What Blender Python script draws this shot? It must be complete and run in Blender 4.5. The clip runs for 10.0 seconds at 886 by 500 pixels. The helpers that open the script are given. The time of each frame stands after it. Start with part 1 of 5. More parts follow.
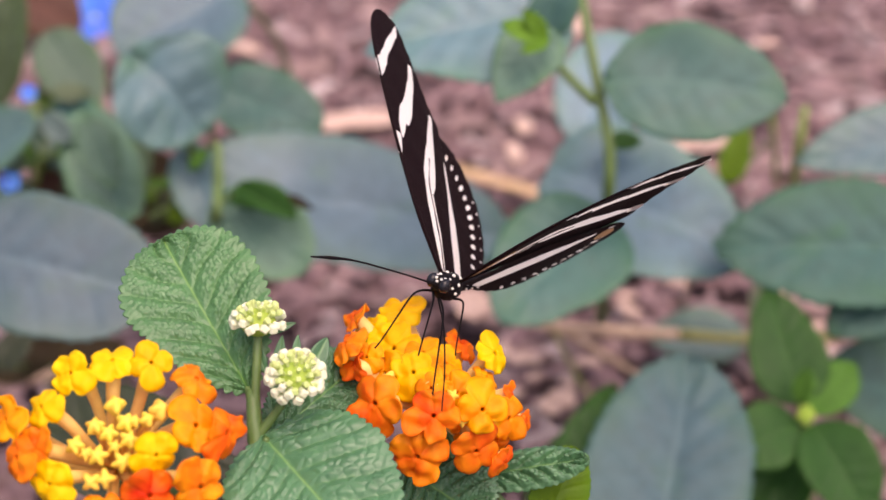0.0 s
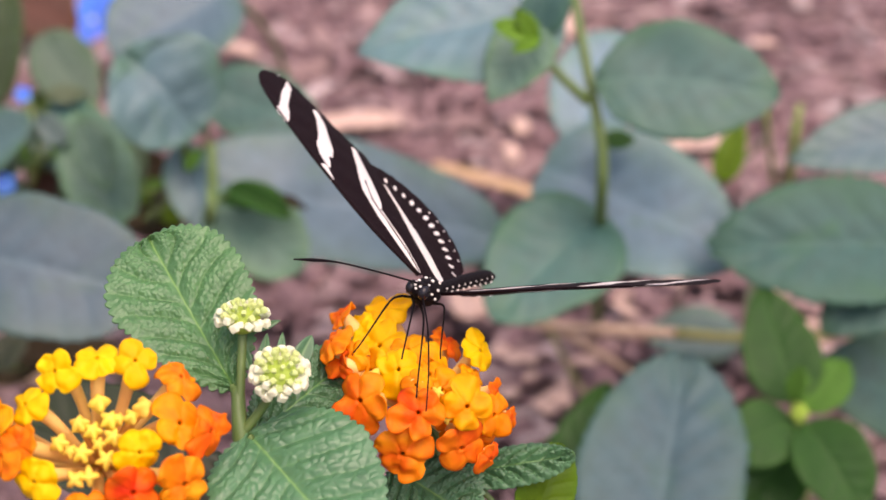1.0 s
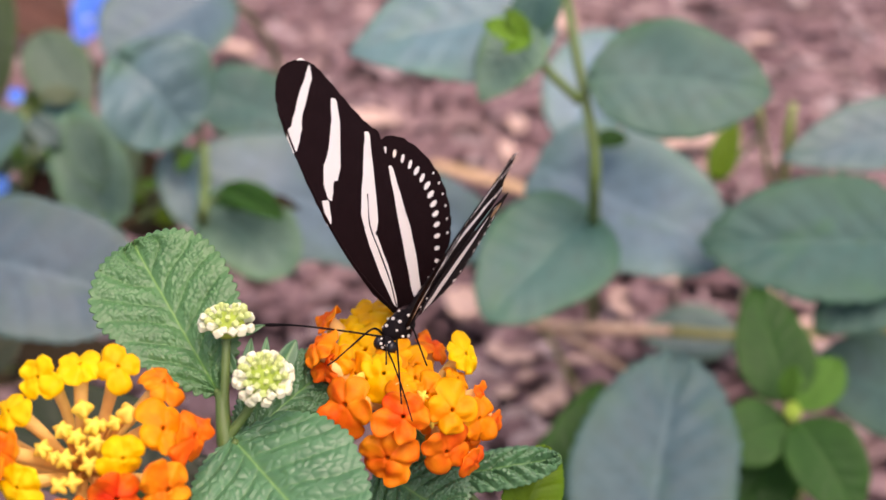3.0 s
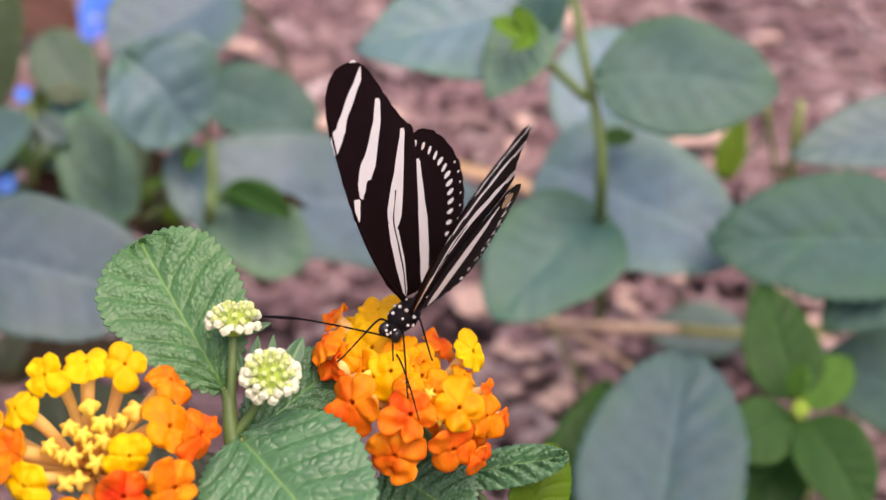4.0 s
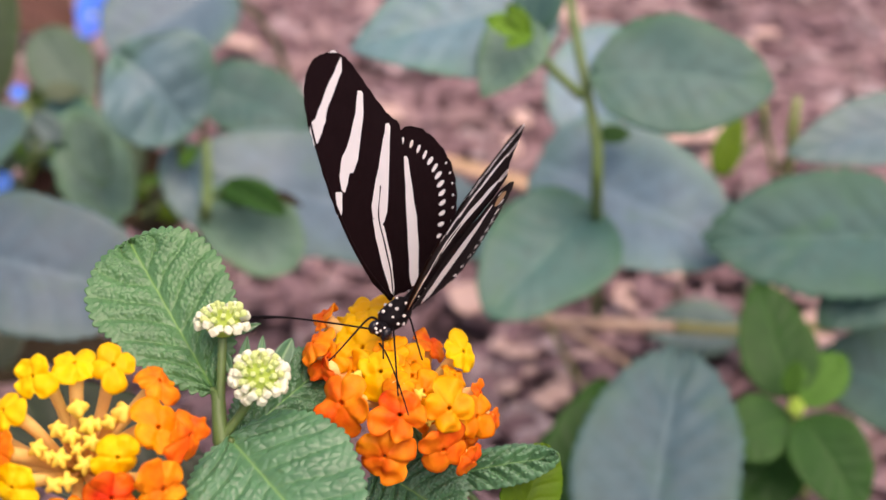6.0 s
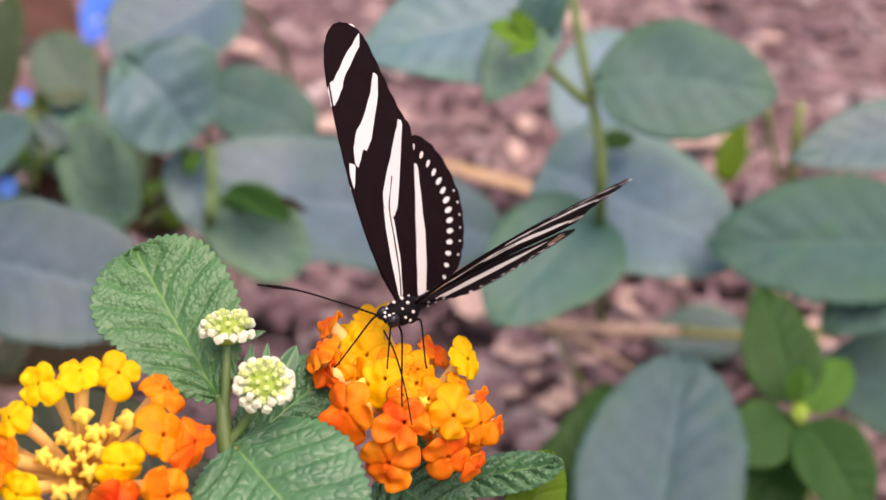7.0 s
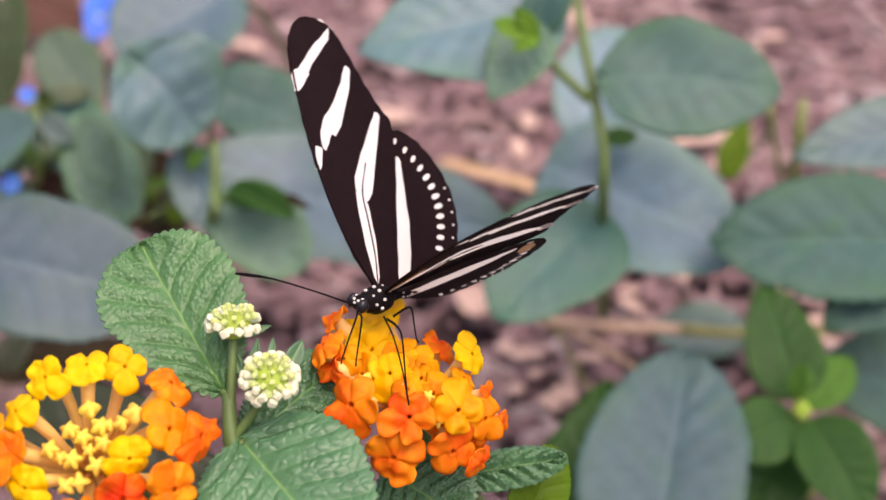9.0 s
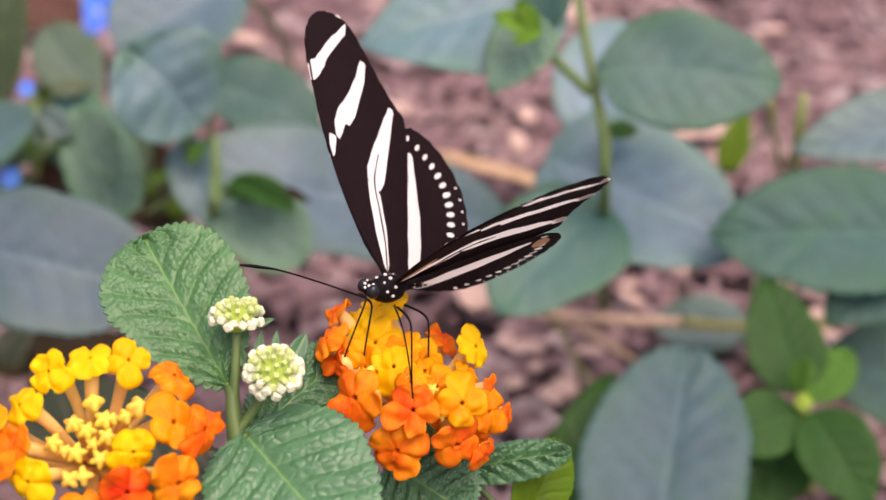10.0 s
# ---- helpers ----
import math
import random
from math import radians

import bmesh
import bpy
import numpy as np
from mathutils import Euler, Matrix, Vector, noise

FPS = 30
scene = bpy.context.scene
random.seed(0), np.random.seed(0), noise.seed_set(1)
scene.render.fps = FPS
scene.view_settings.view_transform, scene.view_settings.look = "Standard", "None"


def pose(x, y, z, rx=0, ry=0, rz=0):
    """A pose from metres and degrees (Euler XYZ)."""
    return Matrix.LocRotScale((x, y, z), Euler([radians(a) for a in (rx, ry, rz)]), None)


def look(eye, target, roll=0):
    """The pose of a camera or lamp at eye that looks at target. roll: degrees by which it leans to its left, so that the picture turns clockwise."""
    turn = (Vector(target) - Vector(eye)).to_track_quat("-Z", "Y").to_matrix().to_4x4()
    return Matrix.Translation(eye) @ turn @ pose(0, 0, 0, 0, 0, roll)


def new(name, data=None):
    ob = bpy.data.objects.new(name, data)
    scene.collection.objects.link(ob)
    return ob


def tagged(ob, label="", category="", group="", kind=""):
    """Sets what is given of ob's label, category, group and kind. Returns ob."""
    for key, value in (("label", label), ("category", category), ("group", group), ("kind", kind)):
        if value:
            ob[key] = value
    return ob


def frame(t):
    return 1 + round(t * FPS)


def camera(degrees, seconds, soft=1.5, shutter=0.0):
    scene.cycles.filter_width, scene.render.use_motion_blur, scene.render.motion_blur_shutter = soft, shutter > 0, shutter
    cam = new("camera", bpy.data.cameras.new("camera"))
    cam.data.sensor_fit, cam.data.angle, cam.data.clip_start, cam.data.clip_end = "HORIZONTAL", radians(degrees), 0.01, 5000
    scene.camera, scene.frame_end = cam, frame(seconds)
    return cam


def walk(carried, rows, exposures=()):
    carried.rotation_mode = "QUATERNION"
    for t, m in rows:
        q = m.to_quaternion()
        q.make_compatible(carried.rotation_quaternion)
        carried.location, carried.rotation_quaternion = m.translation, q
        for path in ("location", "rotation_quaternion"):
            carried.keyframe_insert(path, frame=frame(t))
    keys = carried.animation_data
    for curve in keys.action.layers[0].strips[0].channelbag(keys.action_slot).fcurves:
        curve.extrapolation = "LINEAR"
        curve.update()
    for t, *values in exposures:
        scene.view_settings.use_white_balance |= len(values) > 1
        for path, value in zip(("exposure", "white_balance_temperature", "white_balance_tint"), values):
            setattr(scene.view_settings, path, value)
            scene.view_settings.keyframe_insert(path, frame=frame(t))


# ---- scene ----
from mathutils import geometry

# The camera: hand-held close-up, drifting a few millimetres.
cam = camera(30.0, 10.0, soft=1.5, shutter=0.4)
BASE = pose(0, 0, 0.35, 60, 0, 0)
ROWS = [
    (0.0, 0, 0, 0, 0, 0, 0),
    (0.5, 0.00168, -0.00058, 0.00094, 0.07884, 0.16114, -0.18518),
    (1.0, 0.00301, -0.00062, 0.00071, 0.05344, 0.14675, -0.21719),
    (1.5, 0.00425, 0.00004, 0.001, 0.05785, 0.13336, -0.25523),
    (2.0, 0.00533, 0.00073, 0.00102, 0.05884, 0.16528, -0.36661),
    (2.5, 0.00573, 0.00061, 0.00066, -0.08374, 0.13363, -0.43367),
    (2.7, 0.00573, 0.00061, 0.00064, -0.08524, 0.14389, -0.43602),
    (3.8, 0.00578, 0.00035, 0.00012, -0.13386, 0.4758, -0.5119),
    (4.0, 0.00578, 0.00035, 0.00012, -0.13386, 0.4758, -0.5119),
    (4.5, 0.00624, 0.00022, 0.0004, -0.10508, 0.48127, -0.3923),
    (5.0, 0.00695, -0.0003, 0.00007, -0.24716, 0.45248, -0.47896),
    (6.5, 0.00765, 0.00181, -0.00024, -0.30075, 0.59352, -0.60095),
    (7.0, 0.00758, 0.00179, 0.00033, -0.1917, 0.67454, -0.55729),
    (7.5, 0.00685, 0.00076, 0.00068, -0.22611, 0.73412, -0.48612),
    (8.0, 0.00628, 0.00054, 0.00101, -0.22922, 0.73937, -0.4476),
    (8.5, 0.00646, 0.00096, 0.001, -0.20801, 0.68569, -0.40655),
    (9.0, 0.00692, 0.00122, 0.00109, -0.22965, 0.70005, -0.48308),
    (9.5, 0.00659, 0.00129, 0.00078, -0.27886, 0.63201, -0.56374),
    (10.0, 0.00596, 0.00107, 0.00063, -0.44367, 0.60971, -0.55138),
]
walk(cam, [(t, BASE @ pose(x, y, z, a, b, c)) for t, x, y, z, a, b, c in ROWS], [(0.0, 0.9, 7380, 29), (10.0, 0.9, 7380, 29)])
cam.data.dof.use_dof = True
cam.data.dof.focus_distance = 0.252
cam.data.dof.aperture_fstop = 18.0

# ---- light: bright shade under a hazy sky ----
world = bpy.data.worlds.new("sky")
scene.world = world
world.use_nodes = True
wn, wl = world.node_tree.nodes, world.node_tree.links
sky = wn.new("ShaderNodeTexSky")
sky.sky_type, sky.sun_disc = "NISHITA", False
sky.sun_elevation, sky.sun_rotation = radians(65), radians(146)
sky.air_density, sky.dust_density = 1.0, 4.0
wl.new(sky.outputs["Color"], wn["Background"].inputs["Color"])
wn["Background"].inputs["Strength"].default_value = 0.15
sun_data = bpy.data.lights.new("sun", "SUN")
sun_data.energy, sun_data.angle, sun_data.color = 1.25, radians(60), (1.0, 0.95, 0.9)
sun = new("sun", sun_data)
sun.matrix_basis = look((0.4, -0.6, 1.55), (0, 0, 0))


# ---- materials ----
def nodes_of(name):
    m = bpy.data.materials.new(name)
    m.use_nodes = True
    return m, m.node_tree.nodes, m.node_tree.links, m.node_tree.nodes["Principled BSDF"]


def mix_node(nt, ln, a, b, fac, kind="MIX"):
    mx = nt.new("ShaderNodeMix")
    mx.data_type, mx.blend_type = "RGBA", kind
    for slot, val in ((6, a), (7, b), (0, fac)):
        if isinstance(val, (tuple, list)):
            mx.inputs[slot].default_value = (*val, 1)
        elif isinstance(val, (int, float)):
            mx.inputs[slot].default_value = val
        else:
            ln.new(val, mx.inputs[slot])
    return mx.outputs[2]


def noise_node(nt, ln, scale, detail=4, rough=0.6, coords="Object"):
    tc = nt.new("ShaderNodeTexCoord")
    n = nt.new("ShaderNodeTexNoise")
    n.inputs["Scale"].default_value, n.inputs["Detail"].default_value, n.inputs["Roughness"].default_value = scale, detail, rough
    ln.new(tc.outputs[coords], n.inputs["Vector"])
    return n.outputs[0]


def ramp_node(nt, ln, fac, stops):
    r = nt.new("ShaderNodeValToRGB")
    r.color_ramp.elements[0].position, r.color_ramp.elements[0].color = stops[0][0], (*stops[0][1], 1)
    r.color_ramp.elements[1].position, r.color_ramp.elements[1].color = stops[-1][0], (*stops[-1][1], 1)
    for p, c in stops[1:-1]:
        e = r.color_ramp.elements.new(p)
        e.color = (*c, 1)
    ln.new(fac, r.inputs[0])
    return r.outputs[0]


def bump_node(nt, ln, bsdf, height, strength, distance):
    b = nt.new("ShaderNodeBump")
    b.inputs["Strength"].default_value, b.inputs["Distance"].default_value = strength, distance
    ln.new(height, b.inputs["Height"])
    ln.new(b.outputs[0], bsdf.inputs["Normal"])


def plain(name, dark, light, rough, scale, bump=0.3, depth=0.0002, spec=0.5, island=False):
    """A surface of two mingled tones with fine grain."""
    m, nt, ln, bs = nodes_of(name)
    col = mix_node(nt, ln, dark, light, noise_node(nt, ln, scale))
    fine = noise_node(nt, ln, scale * 7, 3)
    if island:
        geo = nt.new("ShaderNodeNewGeometry")
        tint = ramp_node(nt, ln, geo.outputs["Random Per Island"], island)
        col = mix_node(nt, ln, col, tint, 0.8)
    ln.new(col, bs.inputs["Base Color"])
    bs.inputs["Roughness"].default_value = rough
    bs.inputs["Specular IOR Level"].default_value = spec
    bump_node(nt, ln, bs, fine, bump, depth)
    return m


def leaf_material(name, dark, light, vein, rough=0.42, spec=0.5, through_col=(0.12, 0.3, 0.03), thin=0.25, blotch=0.6, margin=0.6):
    """Leaf tissue: mottled green, paler veins, light passing through."""
    m, nt, ln, bs = nodes_of(name)
    at = nt.new("ShaderNodeAttribute")
    at.attribute_name = "vein"
    col = mix_node(nt, ln, dark, light, noise_node(nt, ln, 90, 5))
    blots = ramp_node(nt, ln, noise_node(nt, ln, 210, 6, 0.7), [(0.42, (0, 0, 0)), (0.66, (1, 1, 1))])
    col = mix_node(nt, ln, col, tuple(0.62 * c for c in dark), blots)
    col = mix_node(nt, ln, col, light, 0.45)
    greener = (light[0] * 0.75, light[1] * 0.98, light[2] * 0.42)
    patch = ramp_node(nt, ln, noise_node(nt, ln, 42, 3, 0.55), [(0.52, (0, 0, 0)), (0.74, (blotch,) * 3)])
    col = mix_node(nt, ln, col, greener, patch)
    # Greener rim: paints where the bluish sky sheen fades off the blade.
    rim = nt.new("ShaderNodeAttribute")
    rim.attribute_name = "margin"
    part_rim = nt.new("ShaderNodeMath")
    part_rim.operation = "MULTIPLY"
    part_rim.inputs[1].default_value = margin
    ln.new(rim.outputs["Fac"], part_rim.inputs[0])
    col = mix_node(nt, ln, col, greener, part_rim.outputs[0])
    inf = nt.new("ShaderNodeObjectInfo")
    hsv = nt.new("ShaderNodeHueSaturation")
    rng = nt.new("ShaderNodeMapRange")
    rng.inputs[3].default_value, rng.inputs[4].default_value = 0.82, 1.2
    ln.new(inf.outputs["Random"], rng.inputs[0])
    ln.new(rng.outputs[0], hsv.inputs["Value"])
    ln.new(col, hsv.inputs["Color"])
    col = mix_node(nt, ln, hsv.outputs[0], vein, at.outputs["Fac"])
    ln.new(col, bs.inputs["Base Color"])
    bs.inputs["Roughness"].default_value = rough
    bs.inputs["Specular IOR Level"].default_value = spec
    fine = noise_node(nt, ln, 1800, 3)
    bump_node(nt, ln, bs, fine, 0.35, 0.00025)
    tr = nt.new("ShaderNodeBsdfTranslucent")
    tr.inputs["Color"].default_value = (*through_col, 1)
    ms = nt.new("ShaderNodeMixShader")
    ms.inputs[0].default_value = thin
    ln.new(bs.outputs[0], ms.inputs[1])
    ln.new(tr.outputs[0], ms.inputs[2])
    ln.new(ms.outputs[0], nt["Material Output"].inputs["Surface"])
    return m


def petal_material(name, main, rim, glow=0.38):
    m, nt, ln, bs = nodes_of(name)
    at = nt.new("ShaderNodeAttribute")
    at.attribute_name = "vein"
    col = mix_node(nt, ln, main, rim, at.outputs["Fac"])
    mottled = ramp_node(nt, ln, noise_node(nt, ln, 330, 4), [(0.36, tuple(0.8 * c for c in main)), (0.64, rim)])
    col = mix_node(nt, ln, col, mottled, 0.35)
    inf = nt.new("ShaderNodeObjectInfo")
    hsv = nt.new("ShaderNodeHueSaturation")
    rng = nt.new("ShaderNodeMapRange")
    rng.inputs[3].default_value, rng.inputs[4].default_value = 0.488, 0.51
    ln.new(inf.outputs["Random"], rng.inputs[0])
    ln.new(rng.outputs[0], hsv.inputs["Hue"])
    ln.new(col, hsv.inputs["Color"])
    col = hsv.outputs[0]
    ln.new(col, bs.inputs["Base Color"])
    bs.inputs["Roughness"].default_value = 0.55
    bs.inputs["Specular IOR Level"].default_value = 0.2
    bump_node(nt, ln, bs, noise_node(nt, ln, 900, 4), 0.3, 0.0003)
    tr = nt.new("ShaderNodeBsdfTranslucent")
    ln.new(col, tr.inputs["Color"])
    ms = nt.new("ShaderNodeMixShader")
    ms.inputs[0].default_value = glow
    ln.new(bs.outputs[0], ms.inputs[1])
    ln.new(tr.outputs[0], ms.inputs[2])
    ln.new(ms.outputs[0], nt["Material Output"].inputs["Surface"])
    return m


GREEN_FRONT = leaf_material("lantana_leaf", (0.0484, 0.1685, 0.0560), (0.0969, 0.2574, 0.0920), (0.1345, 0.3089, 0.0600), rough=0.4, spec=0.55, blotch=0.3, margin=0.0)
GREEN_WRINKLE = leaf_material("dark_wrinkled_leaf", (0.0379, 0.1344, 0.0553), (0.0740, 0.2085, 0.0891), (0.1505, 0.3297, 0.0891), rough=0.37, spec=0.6, blotch=0.3, margin=0.0)
# Blue in the background leaf colours stands in for sky sheen on them.
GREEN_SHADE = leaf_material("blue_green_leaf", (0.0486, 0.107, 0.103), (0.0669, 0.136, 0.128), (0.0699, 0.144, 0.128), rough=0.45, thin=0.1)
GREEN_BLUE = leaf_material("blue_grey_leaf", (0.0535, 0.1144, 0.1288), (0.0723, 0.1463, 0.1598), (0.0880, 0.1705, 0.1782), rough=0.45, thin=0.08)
GREEN_SKY_SHEEN = leaf_material("sky_sheen_leaf", (0.0975, 0.1938, 0.2424), (0.1283, 0.2452, 0.2953), (0.1489, 0.2744, 0.3185), rough=0.45, thin=0.1)
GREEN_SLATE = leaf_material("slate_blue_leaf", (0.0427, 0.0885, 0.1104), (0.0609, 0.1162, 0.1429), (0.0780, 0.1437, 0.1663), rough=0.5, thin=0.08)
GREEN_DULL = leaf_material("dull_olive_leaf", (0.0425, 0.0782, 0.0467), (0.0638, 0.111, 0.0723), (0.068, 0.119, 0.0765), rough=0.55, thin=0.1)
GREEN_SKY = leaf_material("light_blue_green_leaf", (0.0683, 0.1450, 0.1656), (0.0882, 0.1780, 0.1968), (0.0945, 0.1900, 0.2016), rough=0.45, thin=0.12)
GREEN_DIM_SHEEN = leaf_material("dim_sky_sheen_leaf", (0.0791, 0.1503, 0.1860), (0.1015, 0.1907, 0.2349), (0.1128, 0.2070, 0.2507), rough=0.45, thin=0.1)
# Dark olive leaf; the same near-black green paints shade in gaps.
OLIVE_GAP_SHADE = leaf_material("olive_gap_shade_leaf", (0.014, 0.02, 0.004), (0.026, 0.036, 0.008), (0.03, 0.045, 0.01), rough=0.5, thin=0.05)
GREEN_TEAL = leaf_material("teal_leaf", (0.0220, 0.0722, 0.0605), (0.0368, 0.1032, 0.0874), (0.0442, 0.1238, 0.0991), rough=0.6, spec=0.3, thin=0.08, blotch=1.0)
GREEN_OLIVE = leaf_material("olive_leaf", (0.04, 0.068, 0.028), (0.06, 0.096, 0.04), (0.072, 0.12, 0.04), rough=0.5, thin=0.1)
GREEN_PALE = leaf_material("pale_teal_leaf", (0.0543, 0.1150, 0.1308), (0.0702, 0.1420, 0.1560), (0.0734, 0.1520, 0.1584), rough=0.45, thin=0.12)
GREEN_YOUNG = leaf_material("fresh_green_leaf", (0.0259, 0.0880, 0.0121), (0.0517, 0.1397, 0.0206), (0.0776, 0.1863, 0.0303), rough=0.45, spec=0.1, thin=0.15)
# Near-black brown: paints the shade in foliage gaps, and a few brown bits.
BROWN_BIT_GAP_SHADE = leaf_material("brown_bit_gap_shade", (0.012, 0.008, 0.004), (0.03, 0.02, 0.008), (0.035, 0.022, 0.008), rough=0.8, spec=0.2, thin=0.02)
GREEN_MID = leaf_material("mid_green_leaf", (0.0319, 0.0989, 0.0846), (0.0460, 0.1280, 0.1084), (0.0638, 0.1650, 0.1283), rough=0.5, spec=0.4, thin=0.15)
GREEN_BRIGHT = leaf_material("young_leaf", (0.07, 0.19, 0.01), (0.11, 0.26, 0.014), (0.14, 0.3, 0.02), rough=0.45, spec=0.25)
GREEN_DEEP = leaf_material("deep_leaf", (0.0308, 0.0700, 0.0774), (0.0512, 0.1026, 0.1141), (0.0615, 0.1210, 0.1285), rough=0.55, spec=0.25, thin=0.06)
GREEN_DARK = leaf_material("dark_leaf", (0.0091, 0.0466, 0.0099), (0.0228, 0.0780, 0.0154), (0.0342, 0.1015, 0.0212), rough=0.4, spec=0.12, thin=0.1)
GREEN_SAGE = leaf_material("sage_leaf", (0.052, 0.118, 0.085), (0.074, 0.158, 0.112), (0.08, 0.17, 0.11), rough=0.5, spec=0.4, thin=0.12)
GREEN_LIME = leaf_material("olive_lime_leaf", (0.06, 0.125, 0.004), (0.085, 0.165, 0.006), (0.1, 0.19, 0.01), rough=0.5, spec=0.2)
STEM = plain("stem_green", (0.06, 0.12, 0.025), (0.105, 0.175, 0.045), 0.5, 300)
STEM_OLIVE = plain("stem_olive", (0.13, 0.14, 0.03), (0.2, 0.2, 0.06), 0.6, 200)
STEM_PALE = plain("stem_yellow_green", (0.16, 0.27, 0.05), (0.26, 0.36, 0.1), 0.5, 200)
TWIG = plain("dry_twig", (0.3, 0.2, 0.14), (0.48, 0.36, 0.25), 0.75, 160, 0.5)
SOIL = plain("soil", (0.112, 0.07, 0.07), (0.19, 0.122, 0.122), 0.9, 75, 1.0, 0.006)
MULCH = plain("bark_mulch", (0.154, 0.092, 0.093), (0.247, 0.155, 0.153), 0.8, 120, 0.6, 0.0008, 0.3,
              island=[(0.0, (0.146, 0.088, 0.090)), (0.35, (0.190, 0.119, 0.120)), (0.7, (0.234, 0.151, 0.149)), (0.88, (0.309, 0.219, 0.211)), (1.0, (0.495, 0.415, 0.393))])
CHIP, _n, _l, _b = nodes_of("bark_chip")
_i = _n.new("ShaderNodeObjectInfo")
_c = ramp_node(_n, _l, _i.outputs["Random"], [(0.0, (0.17, 0.108, 0.1)), (0.4, (0.23, 0.15, 0.138)), (0.85, (0.32, 0.218, 0.2)), (1.0, (0.46, 0.37, 0.335))])
_l.new(mix_node(_n, _l, _c, (0.115, 0.070, 0.063), ramp_node(_n, _l, noise_node(_n, _l, 220, 5), [(0.4, (0, 0, 0)), (0.75, (0.766, 0.744, 0.778))])), _b.inputs["Base Color"])
_b.inputs["Roughness"].default_value = 0.8
bump_node(_n, _l, _b, noise_node(_n, _l, 700, 4), 0.6, 0.0006)
RUST = leaf_material("rust_leaf", (0.06, 0.022, 0.014), (0.1, 0.036, 0.022), (0.12, 0.05, 0.03), rough=0.6, spec=0.3, thin=0.1, blotch=0.0)
STRAW = plain("dry_leaf_straw", (0.36, 0.23, 0.12), (0.5, 0.35, 0.2), 0.65, 150)
CHIP_PALE = plain("pale_wood_chip", (0.4, 0.27, 0.22), (0.58, 0.42, 0.33), 0.7, 140)
YELLOW = petal_material("petal_yellow", (0.95, 0.53, 0.003), (0.96, 0.64, 0.006))
GOLD = petal_material("petal_golden", (0.92, 0.29, 0.004), (0.95, 0.5, 0.006))
ORANGE = petal_material("petal_orange", (0.9, 0.13, 0.006), (0.95, 0.36, 0.01))
RED_ORANGE = petal_material("petal_red_orange", (0.86, 0.075, 0.006), (0.92, 0.26, 0.01))
TUBE = petal_material("floret_tube", (0.95, 0.6, 0.18), (0.97, 0.7, 0.28), 0.15)
BUD_YELLOW = petal_material("closed_bud_yellow", (0.95, 0.68, 0.08), (0.97, 0.78, 0.18), 0.2)
CREAM = petal_material("bud_cream", (0.75, 0.79, 0.55), (0.86, 0.88, 0.72), 0.2)
LIME = petal_material("bud_lime", (0.56, 0.68, 0.24), (0.7, 0.77, 0.4), 0.2)
BUD_GREEN = petal_material("bud_green", (0.3, 0.45, 0.06), (0.4, 0.55, 0.12), 0.15)
BLUE = petal_material("blue_petal", (0.06, 0.2, 0.75), (0.1, 0.3, 0.82), 0.25)
BLACK = plain("wing_black", (0.0045, 0.0017, 0.0021), (0.0115, 0.0046, 0.0054), 0.6, 900, 0.6, 0.00008, 0.07)
WHITE = plain("wing_white", (0.92, 0.91, 0.85), (0.95, 0.94, 0.9), 0.6, 900, 0.4, 0.00005, 0.2)
BODY_BLACK = plain("body_black", (0.004, 0.003, 0.0035), (0.01, 0.008, 0.009), 0.5, 1500, 0.6, 0.0001, 0.05)
EYE_BLACK = plain("eye_black", (0.008, 0.008, 0.010), (0.016, 0.015, 0.018), 0.2, 2500, 0.1, 0.00003, 0.3)
OCHRE = plain("wing_ochre", (0.45, 0.28, 0.12), (0.6, 0.42, 0.22), 0.6, 900, 0.4, 0.00005, 0.2)


def let_through(m, colour, share):
    """Thin membrane: part of the light passes through."""
    nt, ln = m.node_tree.nodes, m.node_tree.links
    tr = nt.new("ShaderNodeBsdfTranslucent")
    tr.inputs["Color"].default_value = (*colour, 1)
    ms = nt.new("ShaderNodeMixShader")
    ms.inputs[0].default_value = share
    ln.new(nt["Principled BSDF"].outputs[0], ms.inputs[1])
    ln.new(tr.outputs[0], ms.inputs[2])
    ln.new(ms.outputs[0], nt["Material Output"].inputs["Surface"])


let_through(WHITE, (0.98, 0.93, 0.8), 0.48)

# ---- building helpers ----
PLACE = {}


def thing(name, at, label, category, group="", kind=""):
    ob = new(name)
    ob.empty_display_size = 0.005
    ob.matrix_basis = at if isinstance(at, Matrix) else Matrix.Translation(at)
    PLACE[ob] = ob.matrix_basis.copy()
    return tagged(ob, label, category, group, kind)


def part(name, bm, material, parent, label="", at=None, smooth=True):
    """Links a bmesh as one mesh object under a thing or part; at: its pose in the world."""
    me = bpy.data.meshes.new(name)
    bm.to_mesh(me)
    bm.free()
    for m in material if isinstance(material, (list, tuple)) else [material]:
        me.materials.append(m)
    if smooth:
        me.shade_smooth()
    ob = new(name, me)
    at = at or Matrix()
    PLACE[ob] = at.copy()
    if parent:
        ob.parent = parent
        ob.matrix_basis = PLACE[parent].inverted() @ at
    else:
        ob.matrix_basis = at
    if label:
        tagged(ob, label)
    return ob


def frame_of(at, along, normal):
    """Pose at a point: y runs along, z near the normal."""
    y = Vector(along).normalized()
    x = y.cross(Vector(normal)).normalized()
    z = x.cross(y)
    m = Matrix((x, y, z)).transposed().to_4x4()
    m.translation = at
    return m


def spline(points, steps):
    """Smooth line through a few control points."""
    p = [Vector(q) for q in points]
    p = [2 * p[0] - p[1]] + p + [2 * p[-1] - p[-2]]
    line = []
